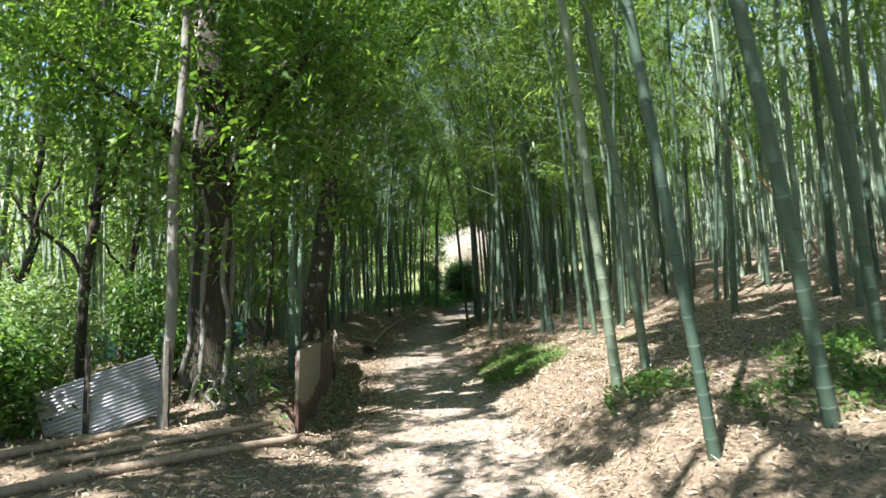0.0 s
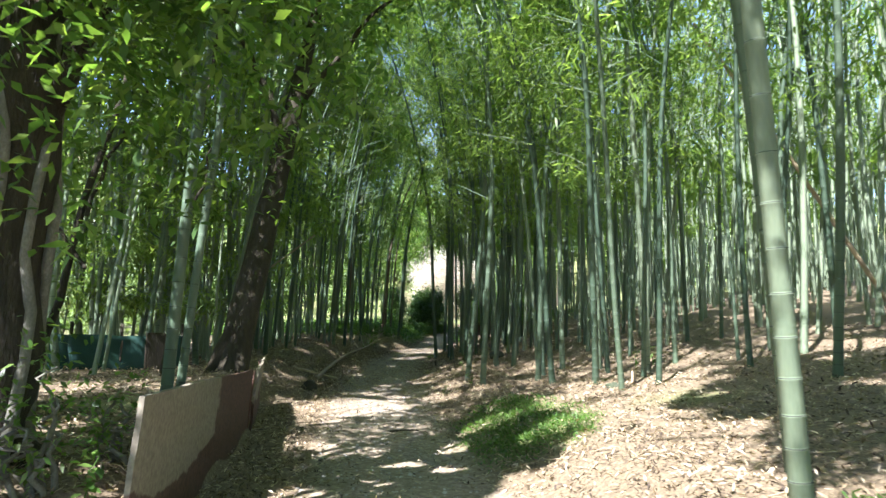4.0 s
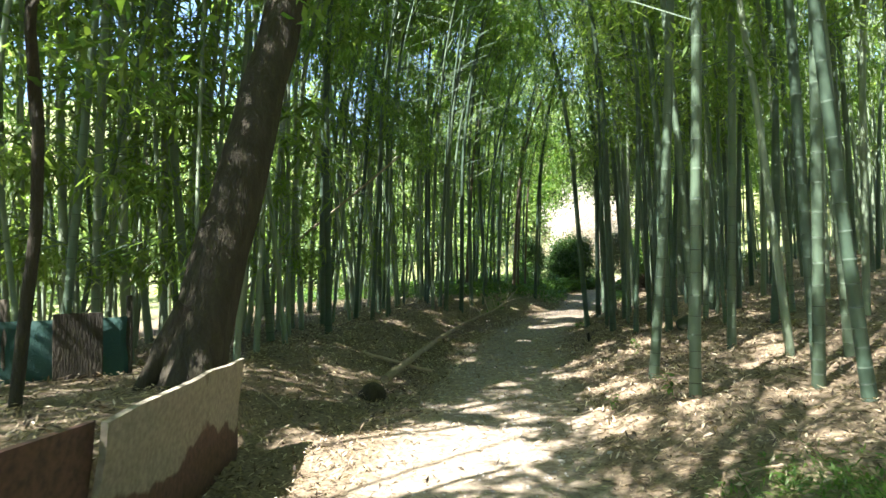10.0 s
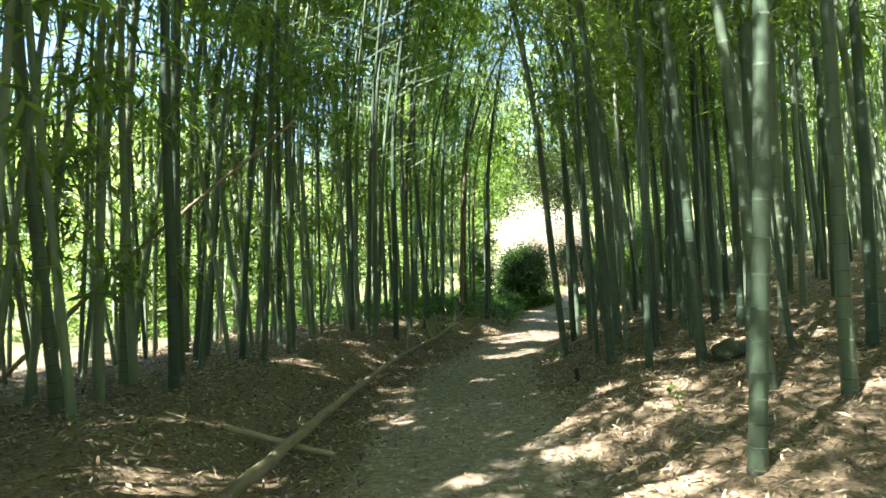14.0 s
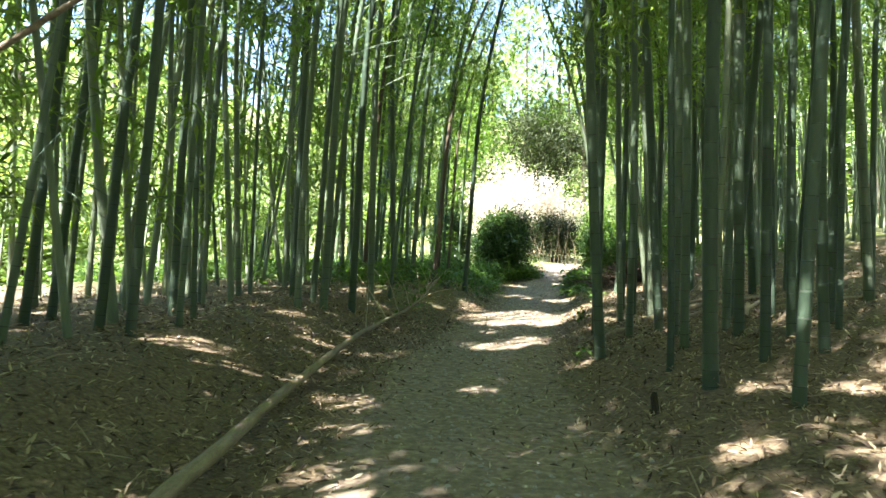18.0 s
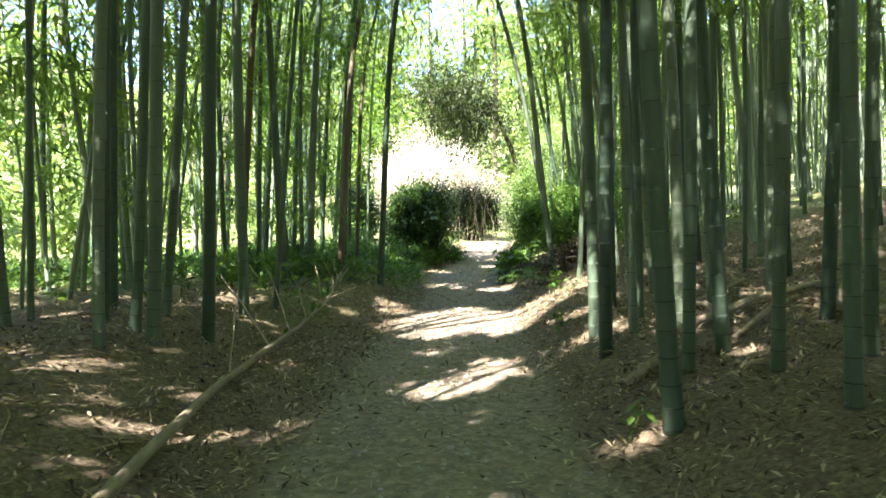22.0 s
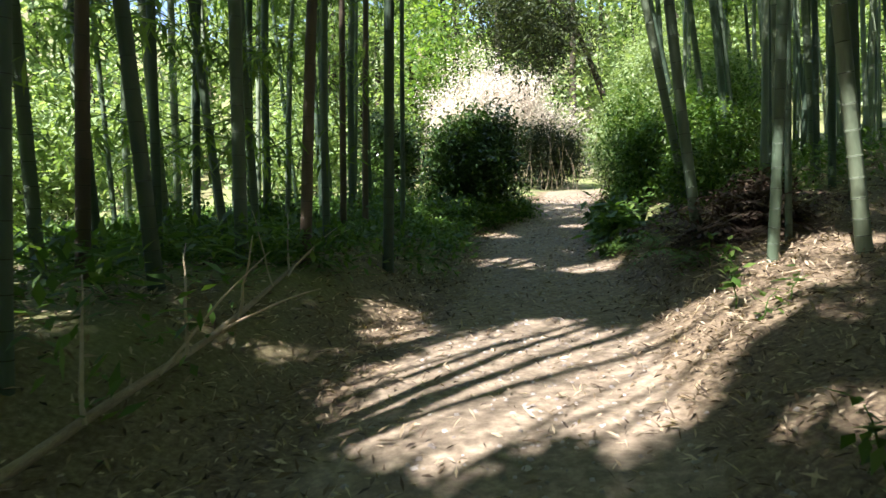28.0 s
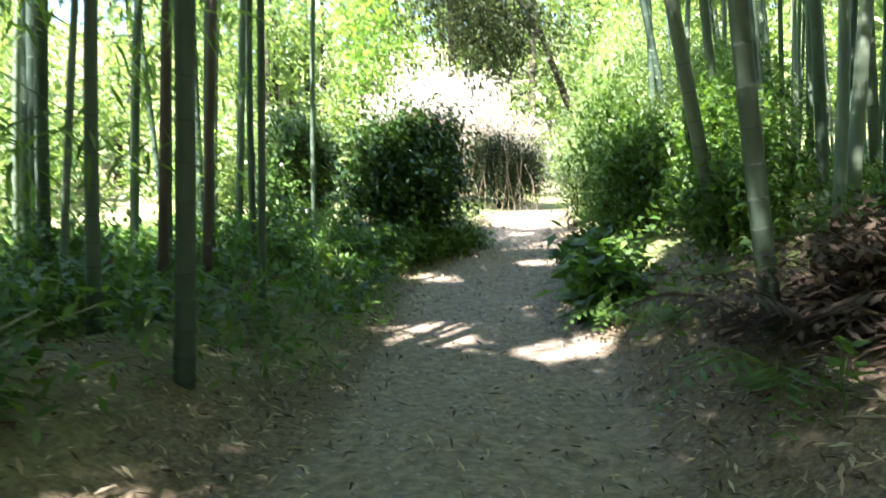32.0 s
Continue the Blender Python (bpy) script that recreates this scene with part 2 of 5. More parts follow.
def tube(points, radii, sides=8, caps=True):
    """Corners and faces of a round tube along points."""
    pts = [Vector(p) for p in points]
    v, q = [], []
    ref = Vector((1, 0, 0)) if abs((pts[-1] - pts[0]).normalized().x) < 0.9 else Vector((0, 1, 0))
    for i, p in enumerate(pts):
        d = (pts[min(i + 1, len(pts) - 1)] - pts[max(i - 1, 0)]).normalized()
        a = d.cross(ref).normalized()
        b = d.cross(a)
        for k in range(sides):
            w = 2 * math.pi * k / sides
            v.append(p + (a * math.cos(w) + b * math.sin(w)) * radii[i])
    for i in range(len(pts) - 1):
        for k in range(sides):
            a, b = i * sides + k, i * sides + (k + 1) % sides
            q.append((a, b, b + sides, a + sides))
    if caps:
        for base, end in ((0, pts[0]), ((len(pts) - 1) * sides, pts[-1])):
            v.append(end)
            c = len(v) - 1
            for k in range(0, sides, 2):
                q.append((c, base + k, base + (k + 1) % sides, base + (k + 2) % sides))
    return np.array([tuple(p) for p in v]), np.array(q)


def join_arrays(pieces):
    v, q, n = [], [], 0
    for a, b in pieces:
        v.append(a)
        q.append(np.asarray(b) + n)
        n += len(a)
    return np.concatenate(v), np.concatenate(q)


def leaves(centres, lengths, widths, rng, droop=0.5, flat=0.0):
    """Folded four-cornered leaves at the given places, pointing all round and hanging by droop."""
    n = len(centres)
    az = rng.uniform(0, 2 * np.pi, n)
    dip = -droop + rng.normal(0, 0.45, n)
    d = np.stack([np.cos(az) * np.cos(dip), np.sin(az) * np.cos(dip), np.sin(dip)], -1)
    side = np.stack([-np.sin(az), np.cos(az), rng.normal(0, 0.6, n) * (1 - flat)], -1)
    side /= np.linalg.norm(side, axis=1, keepdims=True)
    c = np.asarray(centres)
    L, W = np.asarray(lengths)[:, None], np.asarray(widths)[:, None]
    mid = c + d * L * 0.42
    v = np.stack([c, mid + side * W * 0.5, c + d * L + np.array([0, 0, -0.12]) * L, mid - side * W * 0.5], 1).reshape(-1, 3)
    return v, np.arange(4 * n).reshape(-1, 4)


# ---- the lie of the land ----
PATH_Y = (-40, 0, 6, 10, 15, 21, 24, 26, 28.6, 30.5, 33, 35.6, 40, 44, 47, 51, 60, 80)
PATH_X = (0.8, 0.2, 0.0, -0.1, -0.5, -0.58, -0.6, -0.5, -0.05, 0.3, 0.85, 1.45, 2.1, 3.4, 4.1, 5.2, 8.0, 14.0)
LEVEL_Y = (-40, 0, 6, 12, 18, 24, 30, 36, 44, 52, 60)
LEVEL_Z = (0.3, -0.02, -0.2, -0.35, -0.28, -0.22, -0.12, 0.02, 0.5, 1.0, 1.2)
def smooth(a, b, v):
    s = min(1.0, max(0.0, (v - a) / (b - a)))
    return s * s * (3 - 2 * s)
def board_x(y):
    """Where the line of retaining boards stands."""
    return float(np.interp(y, (7.6, 13.5, 15.9), (-1.83, -2.3, -2.66)))


def height(x, y):
    """The lie of the land: a sunken track, a low terrace on its left, a rising slope on its right."""
    u = x - float(np.interp(y, PATH_Y, PATH_X))
    z = float(np.interp(y, LEVEL_Y, LEVEL_Z))
    if u > 0:
        z += float(np.interp(y, (0, 4, 7, 10, 13, 15.5, 20, 25, 29, 33, 36, 44), (0.3, 0.45, 0.62, 0.6, 0.48, 0.34, 0.32, 0.42, 0.4, 0.5, 0.75, 0.5))) * smooth(0.7, 2.1, u)
        z += 0.19 * max(0.0, min(u, 24.0) - 2.2) - 0.1 * max(0.0, u - 24.0)
    else:
        rise = float(np.interp(y, (0, 6, 9, 12, 16, 18, 22, 28, 31, 34, 37, 44), (0.05, 0.2, 0.45, 0.62, 0.58, 0.45, 0.5, 0.5, 0.6, 0.5, 0.4, 0.1)))
        bank = smooth(float(np.interp(y, (30, 34.5), (1.4, 1.0))), float(np.interp(y, (30, 34.5), (2.9, 2.2))), -u)
        boards = smooth(8.0, 8.8, y) * (1 - smooth(15.8, 16.8, y))
        z += rise * (bank * (1 - boards) + smooth(0.02, 0.14, board_x(y) - x) * boards)
        z -= 0.06 * max(0.0, min(-u, 30.0) - 5.0)
    z += 22.0 * smooth(58, 130, y) + 12.0 * smooth(30, 90, -u)
    return z


def rough(x, y):
    return 0.05 * noise.noise((x * 0.9, y * 0.9, 3)) + 0.022 * noise.noise((x * 3.1, y * 3.1, 7))


def ground_z(x, y):
    u = abs(x - float(np.interp(y, PATH_Y, PATH_X)))
    return height(x, y) + rough(x, y) * (0.45 + 0.55 * smooth(0.6, 1.4, u))


def side_of(x, y):
    return x - float(np.interp(y, PATH_Y, PATH_X))


def spaced(a, b, step, reach):
    core = list(np.arange(a, b, step))
    out, s = [], step
    lo, hi = a, b
    while hi < reach:
        s *= 1.32
        lo, hi = lo - s, hi + s
        core = [lo] + core + [hi]
    return core


def turf_at(x, y):
    """How far green growth covers the soil, 0 to 1."""
    u = side_of(x, y)
    g = max(0.0, 1.0 - math.hypot((x - 1.35) / 0.95, (y - 13.0) / 2.4)) * 1.3
    for cx, cy, rad in ((3.0, 5.5, 0.65), (2.0, 6.9, 0.45), (3.7, 6.9, 0.6), (3.4, 12.4, 0.7), (-3.3, 12.0, 0.6)):
        g = max(g, 0.85 - 0.85 * math.hypot(x - cx, y - cy) / (rad * 1.25))
    g = max(g, 0.9 * smooth(29, 33.5, y) * smooth(1.25, 2.3, -u))
    g = max(g, smooth(34.5, 37, y) * smooth(0.95, 1.5, abs(u)))
    g = max(g, smooth(9.0, 12.0, -u), smooth(50, 56, y))
    g = max(g, 0.8 * smooth(13, 16, u) * smooth(30, 50, y))
    return min(1.0, g * max(0.0, 0.7 + 1.1 * noise.noise((x * 0.9, y * 0.9, 11))))


gx, gy = spaced(-7, 8, 0.16, 900), spaced(-5, 54, 0.2, 900)
gv = [(x, y, ground_z(x, y)) for y in gy for x in gx]
nx = len(gx)
gq = [(j * nx + i, j * nx + i + 1, (j + 1) * nx + i + 1, (j + 1) * nx + i) for j in range(len(gy) - 1) for i in range(nx - 1)]
ground_mesh = mesh_np("ground", gv, gq, ground_material(), smooth_shade=True)
for attr, fn in (("track", lambda x, y: 1 - smooth(0.55, 1.25, abs(side_of(x, y)))), ("turf", turf_at)):
    a = ground_mesh.attributes.new(attr, "FLOAT", "POINT")
    a.data.foreach_set("value", np.array([max(0.0, fn(x, y)) for x, y, z in gv], np.float32))
ground = tagged(new("ground", ground_mesh), "sandy forest track sunken between banks of brown leaf mould", "ground", kind="structure")


# ---- bamboo ----
# gaps in the canopy through which the sun reaches the ground: place and half-widths of the sunlit spots
GAPS = []


def open_gaps(spots):
    for x, y, rx, ry in spots:
        wide = 1.3 if x > 1.2 and y < 15 else (1.4 if 30 < y < 34 and 0 < x < 2.6 else 1.0)
        wide *= 0.55 if 17 < y < 24 else (0.68 if 27 < y < 30 else 1.0)
        GAPS.append((x, y, rx * wide, ry * wide))


open_gaps(((2.04, 10.14, 0.5, 1.0), (1.08, 9.99, 0.48, 0.9), (0.2, 8.42, 0.95, 0.6), (1.49, 5.39, 0.5, 0.35), (1.82, 4.88, 0.3, 0.35), (7.19, 15.17, 0.6, 1.6), (10.2, 22.6, 1.0, 1.7), (0.9, 5.87, 0.25, 0.3),
           (1.74, 8.6, 0.46, 0.8), (5.54, 17.02, 0.62, 0.7), (8.62, 18.3, 0.6, 2.4), (-1.07, 10.34, 0.3, 0.26), (-0.1, 9.84, 0.34, 0.3), (2.87, 14.87, 0.37, 0.7), (-2.93, 7.64, 0.25, 0.25), (-3.0, 8.52, 0.25, 0.25),
           (2.18, 11.94, 0.52, 0.6), (3.73, 14.23, 0.63, 0.75), (2.64, 10.22, 0.4, 0.55), (0.32, 12.75, 0.23, 0.14), (-1.23, 12.84, 0.22, 0.12), (-0.25, 11.94, 0.3, 0.13)))
open_gaps(((-4.6, 11.5, 0.6, 0.6), (-3.6, 10.6, 0.4, 0.5), (-5.8, 12.0, 0.7, 0.8), (-4.4, 13.2, 0.4, 0.5), (-6.5, 10.0, 0.7, 0.7), (-6.3, 11.3, 0.8, 0.8), (-4.9, 9.9, 0.6, 0.6), (-4.4, 8.1, 0.5, 0.5), (-5.7, 7.3, 0.7, 0.7), (-7.6, 9.0, 0.9, 0.9)))
open_gaps(((-1.18, 16.14, 1.1, 0.8), (2.51, 12.62, 0.48, 0.6), (3.37, 13.58, 0.3, 0.6), (1.0, 13.48, 0.5, 0.2), (-1.1, 11.39, 0.13, 0.11), (-1.97, 12.55, 0.11, 0.12), (1.44, 11.94, 0.18, 0.08), (-0.84, 16.66, 0.9, 0.7),
           (-1.54, 15.1, 0.43, 0.5), (-2.11, 16.35, 0.3, 0.3), (2.15, 14.36, 0.22, 0.36), (1.98, 13.56, 0.15, 0.3), (3.16, 17.17, 0.32, 0.36), (2.99, 15.65, 0.16, 0.3), (-2.34, 16.41, 0.4, 0.13), (0.4, 17.7, 0.2, 0.4),
           (-0.27, 17.86, 0.31, 0.3), (2.87, 19.73, 0.22, 0.38), (2.33, 18.73, 0.2, 0.25), (1.37, 17.13, 0.2, 0.24), (0.81, 19.06, 0.17, 0.25), (2.16, 17.21, 0.22, 0.19)))
open_gaps(((0.28, 20.47, 0.12, 0.3), (-0.55, 19.8, 0.2, 0.16), (0.91, 18.38, 0.4, 0.27), (2.69, 19.37, 0.2, 0.3), (-3.0, 24.55, 0.4, 0.3), (-1.68, 24.26, 0.36, 0.28), (-3.32, 20.07, 0.16, 0.1), (3.42, 22.84, 0.33, 0.23),
           (0.97, 22.39, 0.2, 0.16), (-0.09, 21.38, 0.16, 0.16), (-2.68, 26.34, 0.36, 0.12), (1.52, 22.17, 0.21, 0.19), (2.11, 23.23, 0.18, 0.33), (0.36, 21.55, 0.13, 0.21), (0.32, 28.52, 0.55, 0.3), (-2.98, 21.24, 0.13, 0.1),
           (1.31, 21.08, 0.19, 0.11), (2.97, 23.47, 0.17, 0.12), (-2.73, 24.1, 0.25, 0.1), (-2.41, 24.94, 0.18, 0.11), (0.04, 28.09, 0.35, 0.3), (-0.65, 25.19, 0.11, 0.13), (-0.08, 25.59, 0.18, 0.08)))
open_gaps(((-2.2, 26.8, 0.7, 0.16), (-2.9, 27.4, 0.5, 0.16), (-1.9, 25.6, 0.4, 0.15), (-2.5, 28.5, 0.4, 0.16), (0.52, 29.2, 0.25, 0.22), (-0.3, 27.87, 0.34, 0.26), (-0.11, 27.07, 0.1, 0.07), (-2.64, 26.99, 0.29, 0.08), (2.88, 32.79, 0.3, 0.6), (1.88, 32.4, 0.37, 0.5), (-0.09, 29.67, 0.16, 0.14), (-1.34, 27.15, 0.08, 0.1),
           (0.56, 31.67, 0.85, 0.7), (1.84, 30.33, 0.2, 0.2), (1.73, 29.25, 0.16, 0.18), (3.53, 33.45, 0.33, 0.35), (-2.38, 30.64, 0.24, 0.11), (-0.13, 33.26, 0.25, 0.35), (0.11, 31.0, 0.35, 0.3), (1.53, 32.12, 0.4, 0.33),
           (0.84, 32.94, 0.5, 0.3), (2.16, 32.8, 0.35, 0.24), (-1.01, 32.24, 0.22, 0.08), (-2.13, 31.52, 0.11, 0.1), (1.18, 37.0, 0.4, 0.2)))
open_gaps(((1.08, 33.21, 0.35, 0.25), (2.18, 32.25, 0.27, 0.25), (2.18, 36.52, 0.35, 0.16), (0.89, 37.48, 0.33, 0.13), (-0.16, 33.88, 0.25, 0.15), (4.17, 49.2, 1.3, 2.4), (2.5, 36.78, 0.23, 0.1), (1.32, 37.44, 0.3, 0.11), (1.37, 40.36, 0.5, 0.23),
           (3.18, 41.4, 0.34, 0.35), (0.9, 43.4, 0.6, 0.7), (1.8, 44.3, 0.9, 0.9), (-0.6, 43.6, 0.6, 0.7), (0.3, 39.6, 0.5, 0.4), (-1.3, 39.6, 0.5, 0.5), (6.4, 47.2, 1.2, 1.6), (7.8, 49.6, 2.0, 2.6), (5.2, 44.6, 0.7, 0.8), (4.7, 38.7, 0.6, 0.6), (5.0, 41.6, 0.7, 0.8), (5.8, 43.4, 0.8, 0.9), (3.5, 38.2, 0.3, 0.4)))
GRID = np.array([[height(x, y) for y in range(-20, 70)] for x in range(-25, 26)])


def shading(c, flecks=1.0):
    """Which of the leaf places (world) stand in nobody's sun: the gaps and a sprinkle of flecks stay open."""
    c = np.asarray(c, float)
    run = 1 / math.tan(math.radians(SUN_EL))
    z = np.zeros(len(c))
    for _ in range(3):
        d = np.maximum(c[:, 2] - z, 0) * run
        x, y = c[:, 0] - SUN_AZ[0] * d, c[:, 1] - SUN_AZ[1] * d
        z = GRID[np.clip(np.rint(x + 25).astype(int), 0, 50), np.clip(np.rint(y + 20).astype(int), 0, 89)]
    keep = np.ones(len(c), bool)
    for gx0, gy0, rx, ry in GAPS:
        wave = 0.9 + 0.25 * np.sin(x * 7.1 + gy0 * 3) * np.sin(y * 6.3 + gx0 * 5)
        keep &= np.hypot((x - gx0) / (rx * wave + 0.12), (y - gy0) / (ry * wave + 0.12)) > 1
    ix, iy = np.floor(x / 0.8), np.floor(y / 0.8)
    h = np.abs(np.sin(ix * 127.1 + iy * 311.7) * 43758.5) % 1
    fx, fy = (ix + 0.2 + 0.6 * ((h * 17.3) % 1)) * 0.8, (iy + 0.2 + 0.6 * ((h * 53.9) % 1)) * 0.8
    chance = np.where(x < -1.2, np.where(y < 21.5, 0.15, 0.8), np.where(y < 14, 0.35, np.where(y < 21, 0.08, np.where(x > 0.3, 0.08, 0.25))))
    keep &= (h > chance * flecks) | (np.hypot((x - fx), (y - fy)) > np.where(y < 14, 0.16, np.where((x < -1.2) & (y > 20), 0.2, 0.10)) + 0.25 * h)
    ix, iy = np.floor(x / 1.1), np.floor(y / 1.1)
    h = np.abs(np.sin(ix * 269.5 + iy * 183.3) * 24634.6) % 1
    fx, fy = (ix + 0.3 + 0.4 * ((h * 31.7) % 1)) * 1.1, (iy + 0.3 + 0.4 * ((h * 71.3) % 1)) * 1.1
    keep &= (h > np.where((y < 12.0) & (x < 0.5), 0.7, np.where(y < 14, 0.3, np.where((x > 0.0) | (y < 22), 0.2, 0.5)))) | (np.hypot(x - fx, y - fy) > 0.28 + 0.25 * h) | (c[:, 2] - z < np.where(y < 14, 5.6, 8.5))
    return keep


def culm_arrays(r, tall, bend, seed, sides=8, nodes=True):
    rng = random.Random(seed)
    az = rng.uniform(0, 6.28)

    def at(z):
        s = max(0.0, z / tall - 0.25)
        k = bend * s * s * tall
        w = 0.012 * math.sin(z * 1.1 + seed)
        return (k * math.cos(az) + w, k * math.sin(az) + w, z - 0.3 * k * s)

    def rad(z):
        return r * (1.12 - 0.12 * min(1, z / 0.4)) * max(0.12, 1 - (max(z, 0) / tall) ** 1.5)

    z, pts, rr, ring = -0.12, [at(-0.12)], [rad(0)], []
    if not nodes:
        zs = np.linspace(-0.12, tall, 10)
        return (*tube([at(k) for k in zs], [rad(k) for k in zs], sides, False), None)
    step = 0.12
    z = 0.04
    while z < 6.8:
        for dz, k in ((-0.008, 1.0), (-0.002, 1.07), (0.003, 0.955), (0.009, 1.01)):
            pts.append(at(z + dz))
            rr.append(rad(z) * k)
            ring.append(dz)
        step = min(0.33, step * 1.08)
        z += step * rng.uniform(0.94, 1.06)
    for z in np.linspace(7.1, tall, 9):
        pts.append(at(z))
        rr.append(rad(z))
    v, q = tube(pts, rr, sides, False)
    idx = np.zeros(len(q), int)
    for i in range(len(pts) - 1):
        if (i - 1) % 4 == 1 and 0 < i < len(pts) - 10:
            idx[i * sides:(i + 1) * sides] = 1
    return v, q, idx


def crown_arrays(tall, bend, seed, low=3.5, count=1500, reach=1.55, size=1.45, place=None):
    """Side twigs with hanging leaf sprays, fuller towards the top."""
    rng = np.random.default_rng(seed)
    r0 = random.Random(seed)
    az = r0.uniform(0, 6.28)
    n_twig = count // 36
    t = rng.beta(1.1, 1.4, n_twig)
    z0 = low + (tall - low) * t
    s = np.maximum(0, z0 / tall - 0.25)
    k = bend * s * s * tall
    base = np.stack([k * math.cos(az), k * math.sin(az), z0 - 0.3 * k * s], -1)
    tw = rng.uniform(0, 2 * np.pi, n_twig)
    ln_ = reach * (0.5 + 0.7 * np.sin(np.pi * np.clip(t, 0.12, 0.9))) * rng.uniform(0.6, 1.15, n_twig)
    tip = base + np.stack([np.cos(tw) * ln_, np.sin(tw) * ln_, 0.35 * ln_], -1)
    per = count // n_twig
    f = rng.uniform(0.55, 1.1, (n_twig, per, 1))
    c = base[:, None] + (tip - base)[:, None] * f + rng.normal(0, 0.13, (n_twig, per, 3)) - np.array([0, 0, 0.28]) * f ** 2
    c = c.reshape(-1, 3)
    if place is not None:
        m = np.array(place)
        c = c[shading(c @ m[:3, :3].T + m[:3, 3])]
    lv = leaves(c, rng.uniform(0.13, 0.22, len(c)) * size, rng.uniform(0.024, 0.036, len(c)) * size, rng, 0.55)
    twigs = []
    for a, b in zip(base, tip):
        m = (a + b) / 2 + np.array([0, 0, 0.05])
        w = np.array([0, 0, 0.006])
        twigs.append((np.array([a - w, m - w, m + w, a + w]), np.array([[0, 1, 2, 3]])))
        twigs.append((np.array([m - w, b, b + w * 0.3, m + w]), np.array([[0, 1, 2, 3]])))
    tv, tq = join_arrays(twigs)
    v, q = join_arrays([lv, (tv, tq)])
    return v, q, np.r_[np.zeros(len(lv[1]), int), np.ones(len(tq), int)]


RADII = (0.032, 0.045, 0.058, 0.072)
KINDS = [(tall, bend, 20 + i) for i, (tall, bend) in enumerate(((14.5, 0.45), (15.8, 0.34), (13.0, 0.6)))]
BENDS = [math.degrees(random.Random(seed).uniform(0, 6.28)) for _, _, seed in KINDS]
CULMS, DEAD_CULMS = {}, {}
for i, (tall, bend, seed) in enumerate(KINDS):
    for j, r in enumerate(RADII):
        v, q, idx = culm_arrays(r, tall, bend, seed)
        CULMS[i, j] = mesh_np("culm", v, q, [M_CULM, M_NODE], idx, True)
        DEAD_CULMS[i, j] = mesh_np("culm", v, q, [M_BROWNCULM, M_NODE], idx, True)


def bamboo(x, y, r, lean_x, lean_y, turn, kind, label, group, full=1550, size=1.1, brown=False, low=3.5):
    j = min(range(4), key=lambda k: abs(RADII[k] - r))
    root = thing("bamboo", label, "bamboo", group)
    axis = Vector((lean_x, lean_y, 1)).normalized()
    root.matrix_world = Matrix.Translation((x, y, ground_z(x, y) - 0.03)) @ Vector((0, 0, 1)).rotation_difference(axis).to_matrix().to_4x4() @ pose(0, 0, 0, 0, 0, turn)
    part("culm", DEAD_CULMS[kind, j] if brown else CULMS[kind, j], root)
    v, q, idx = crown_arrays(*KINDS[kind], low, count=full, size=size, place=root.matrix_world)
    part("crown", mesh_np("crown", v, q, [M_LEAF, M_CULM], idx), root)
    return root


# place, radius and lean of the culms beside the track, stretch by stretch
rng = random.Random(4)
placed = []


def plant_stand(stand):
    for x, y, r, lean in stand:
        size = "thick" if r > 0.06 else "slender"
        tint = "pale green" if x > 0 else "grey-green"
        kind = rng.randrange(3)
        bamboo(x, y, min(r, 0.078) * 0.92, lean, rng.uniform(-0.03, 0.03), (180 if x > 0 else 0) + rng.uniform(-60, 60) - BENDS[kind], kind,
               f"{size} {tint} bamboo culm with ringed nodes, rooted in leaf litter", "bamboo grove along the track")
        placed.append((x, y))


plant_stand(((1.77, 4.83, 0.05, -0.13), (2.63, 4.84, 0.062, -0.173), (4.05, 6.45, 0.068, -0.127), (1.75, 7.28, 0.068, -0.093), (2.42, 8.47, 0.062, -0.104), (4.11, 15.87, 0.068, -0.07), (2.55, 16.45, 0.068, -0.098), (1.39, 17.37, 0.068, 0.015), (2.64, 17.74, 0.068, -0.042), (1.24, 18.86, 0.068, 0.057), (2.18, 21.41, 0.068, 0.048), (-3.67, 21.61, 0.056, 0.001), (3.48, 21.71, 0.064, 0.039), (-6.66, 22.1, 0.068, -0.079), (-4.57, 22.29, 0.068, 0.041), (2.07, 22.55, 0.063, -0.047), (-4.17, 22.85, 0.068, 0.015), (3.22, 23.15, 0.068, 0.019)))
plant_stand(((6.17, 23.47, 0.068, 0.017), (1.23, 23.64, 0.068, -0.027), (-3.58, 24.33, 0.055, 0.055), (3.18, 24.38, 0.068, 0.007), (5.82, 24.46, 0.068, -0.033), (-7.43, 24.82, 0.068, 0.048), (-3.44, 25.04, 0.029, 0.029), (-3.54, 25.66, 0.031, -0.01), (2.33, 25.76, 0.068, -0.029), (-3.82, 25.82, 0.045, 0.022), (0.9, 25.91, 0.059, -0.076), (-7.74, 26.91, 0.068, 0.011), (1.94, 27.17, 0.068, -0.082), (-4.13, 27.51, 0.055, 0.039), (-2.88, 27.81, 0.049, 0.02), (-10.21, 27.91, 0.068, 0.013), (5.4, 27.94, 0.068, 0.033), (1.31, 27.98, 0.058, -0.01), (-2.61, 28.26, 0.068, 0.031), (1.53, 28.84, 0.056, -0.03), (2.19, 28.31, 0.068, -0.037), (-2.8, 28.4, 0.055, 0.062)))
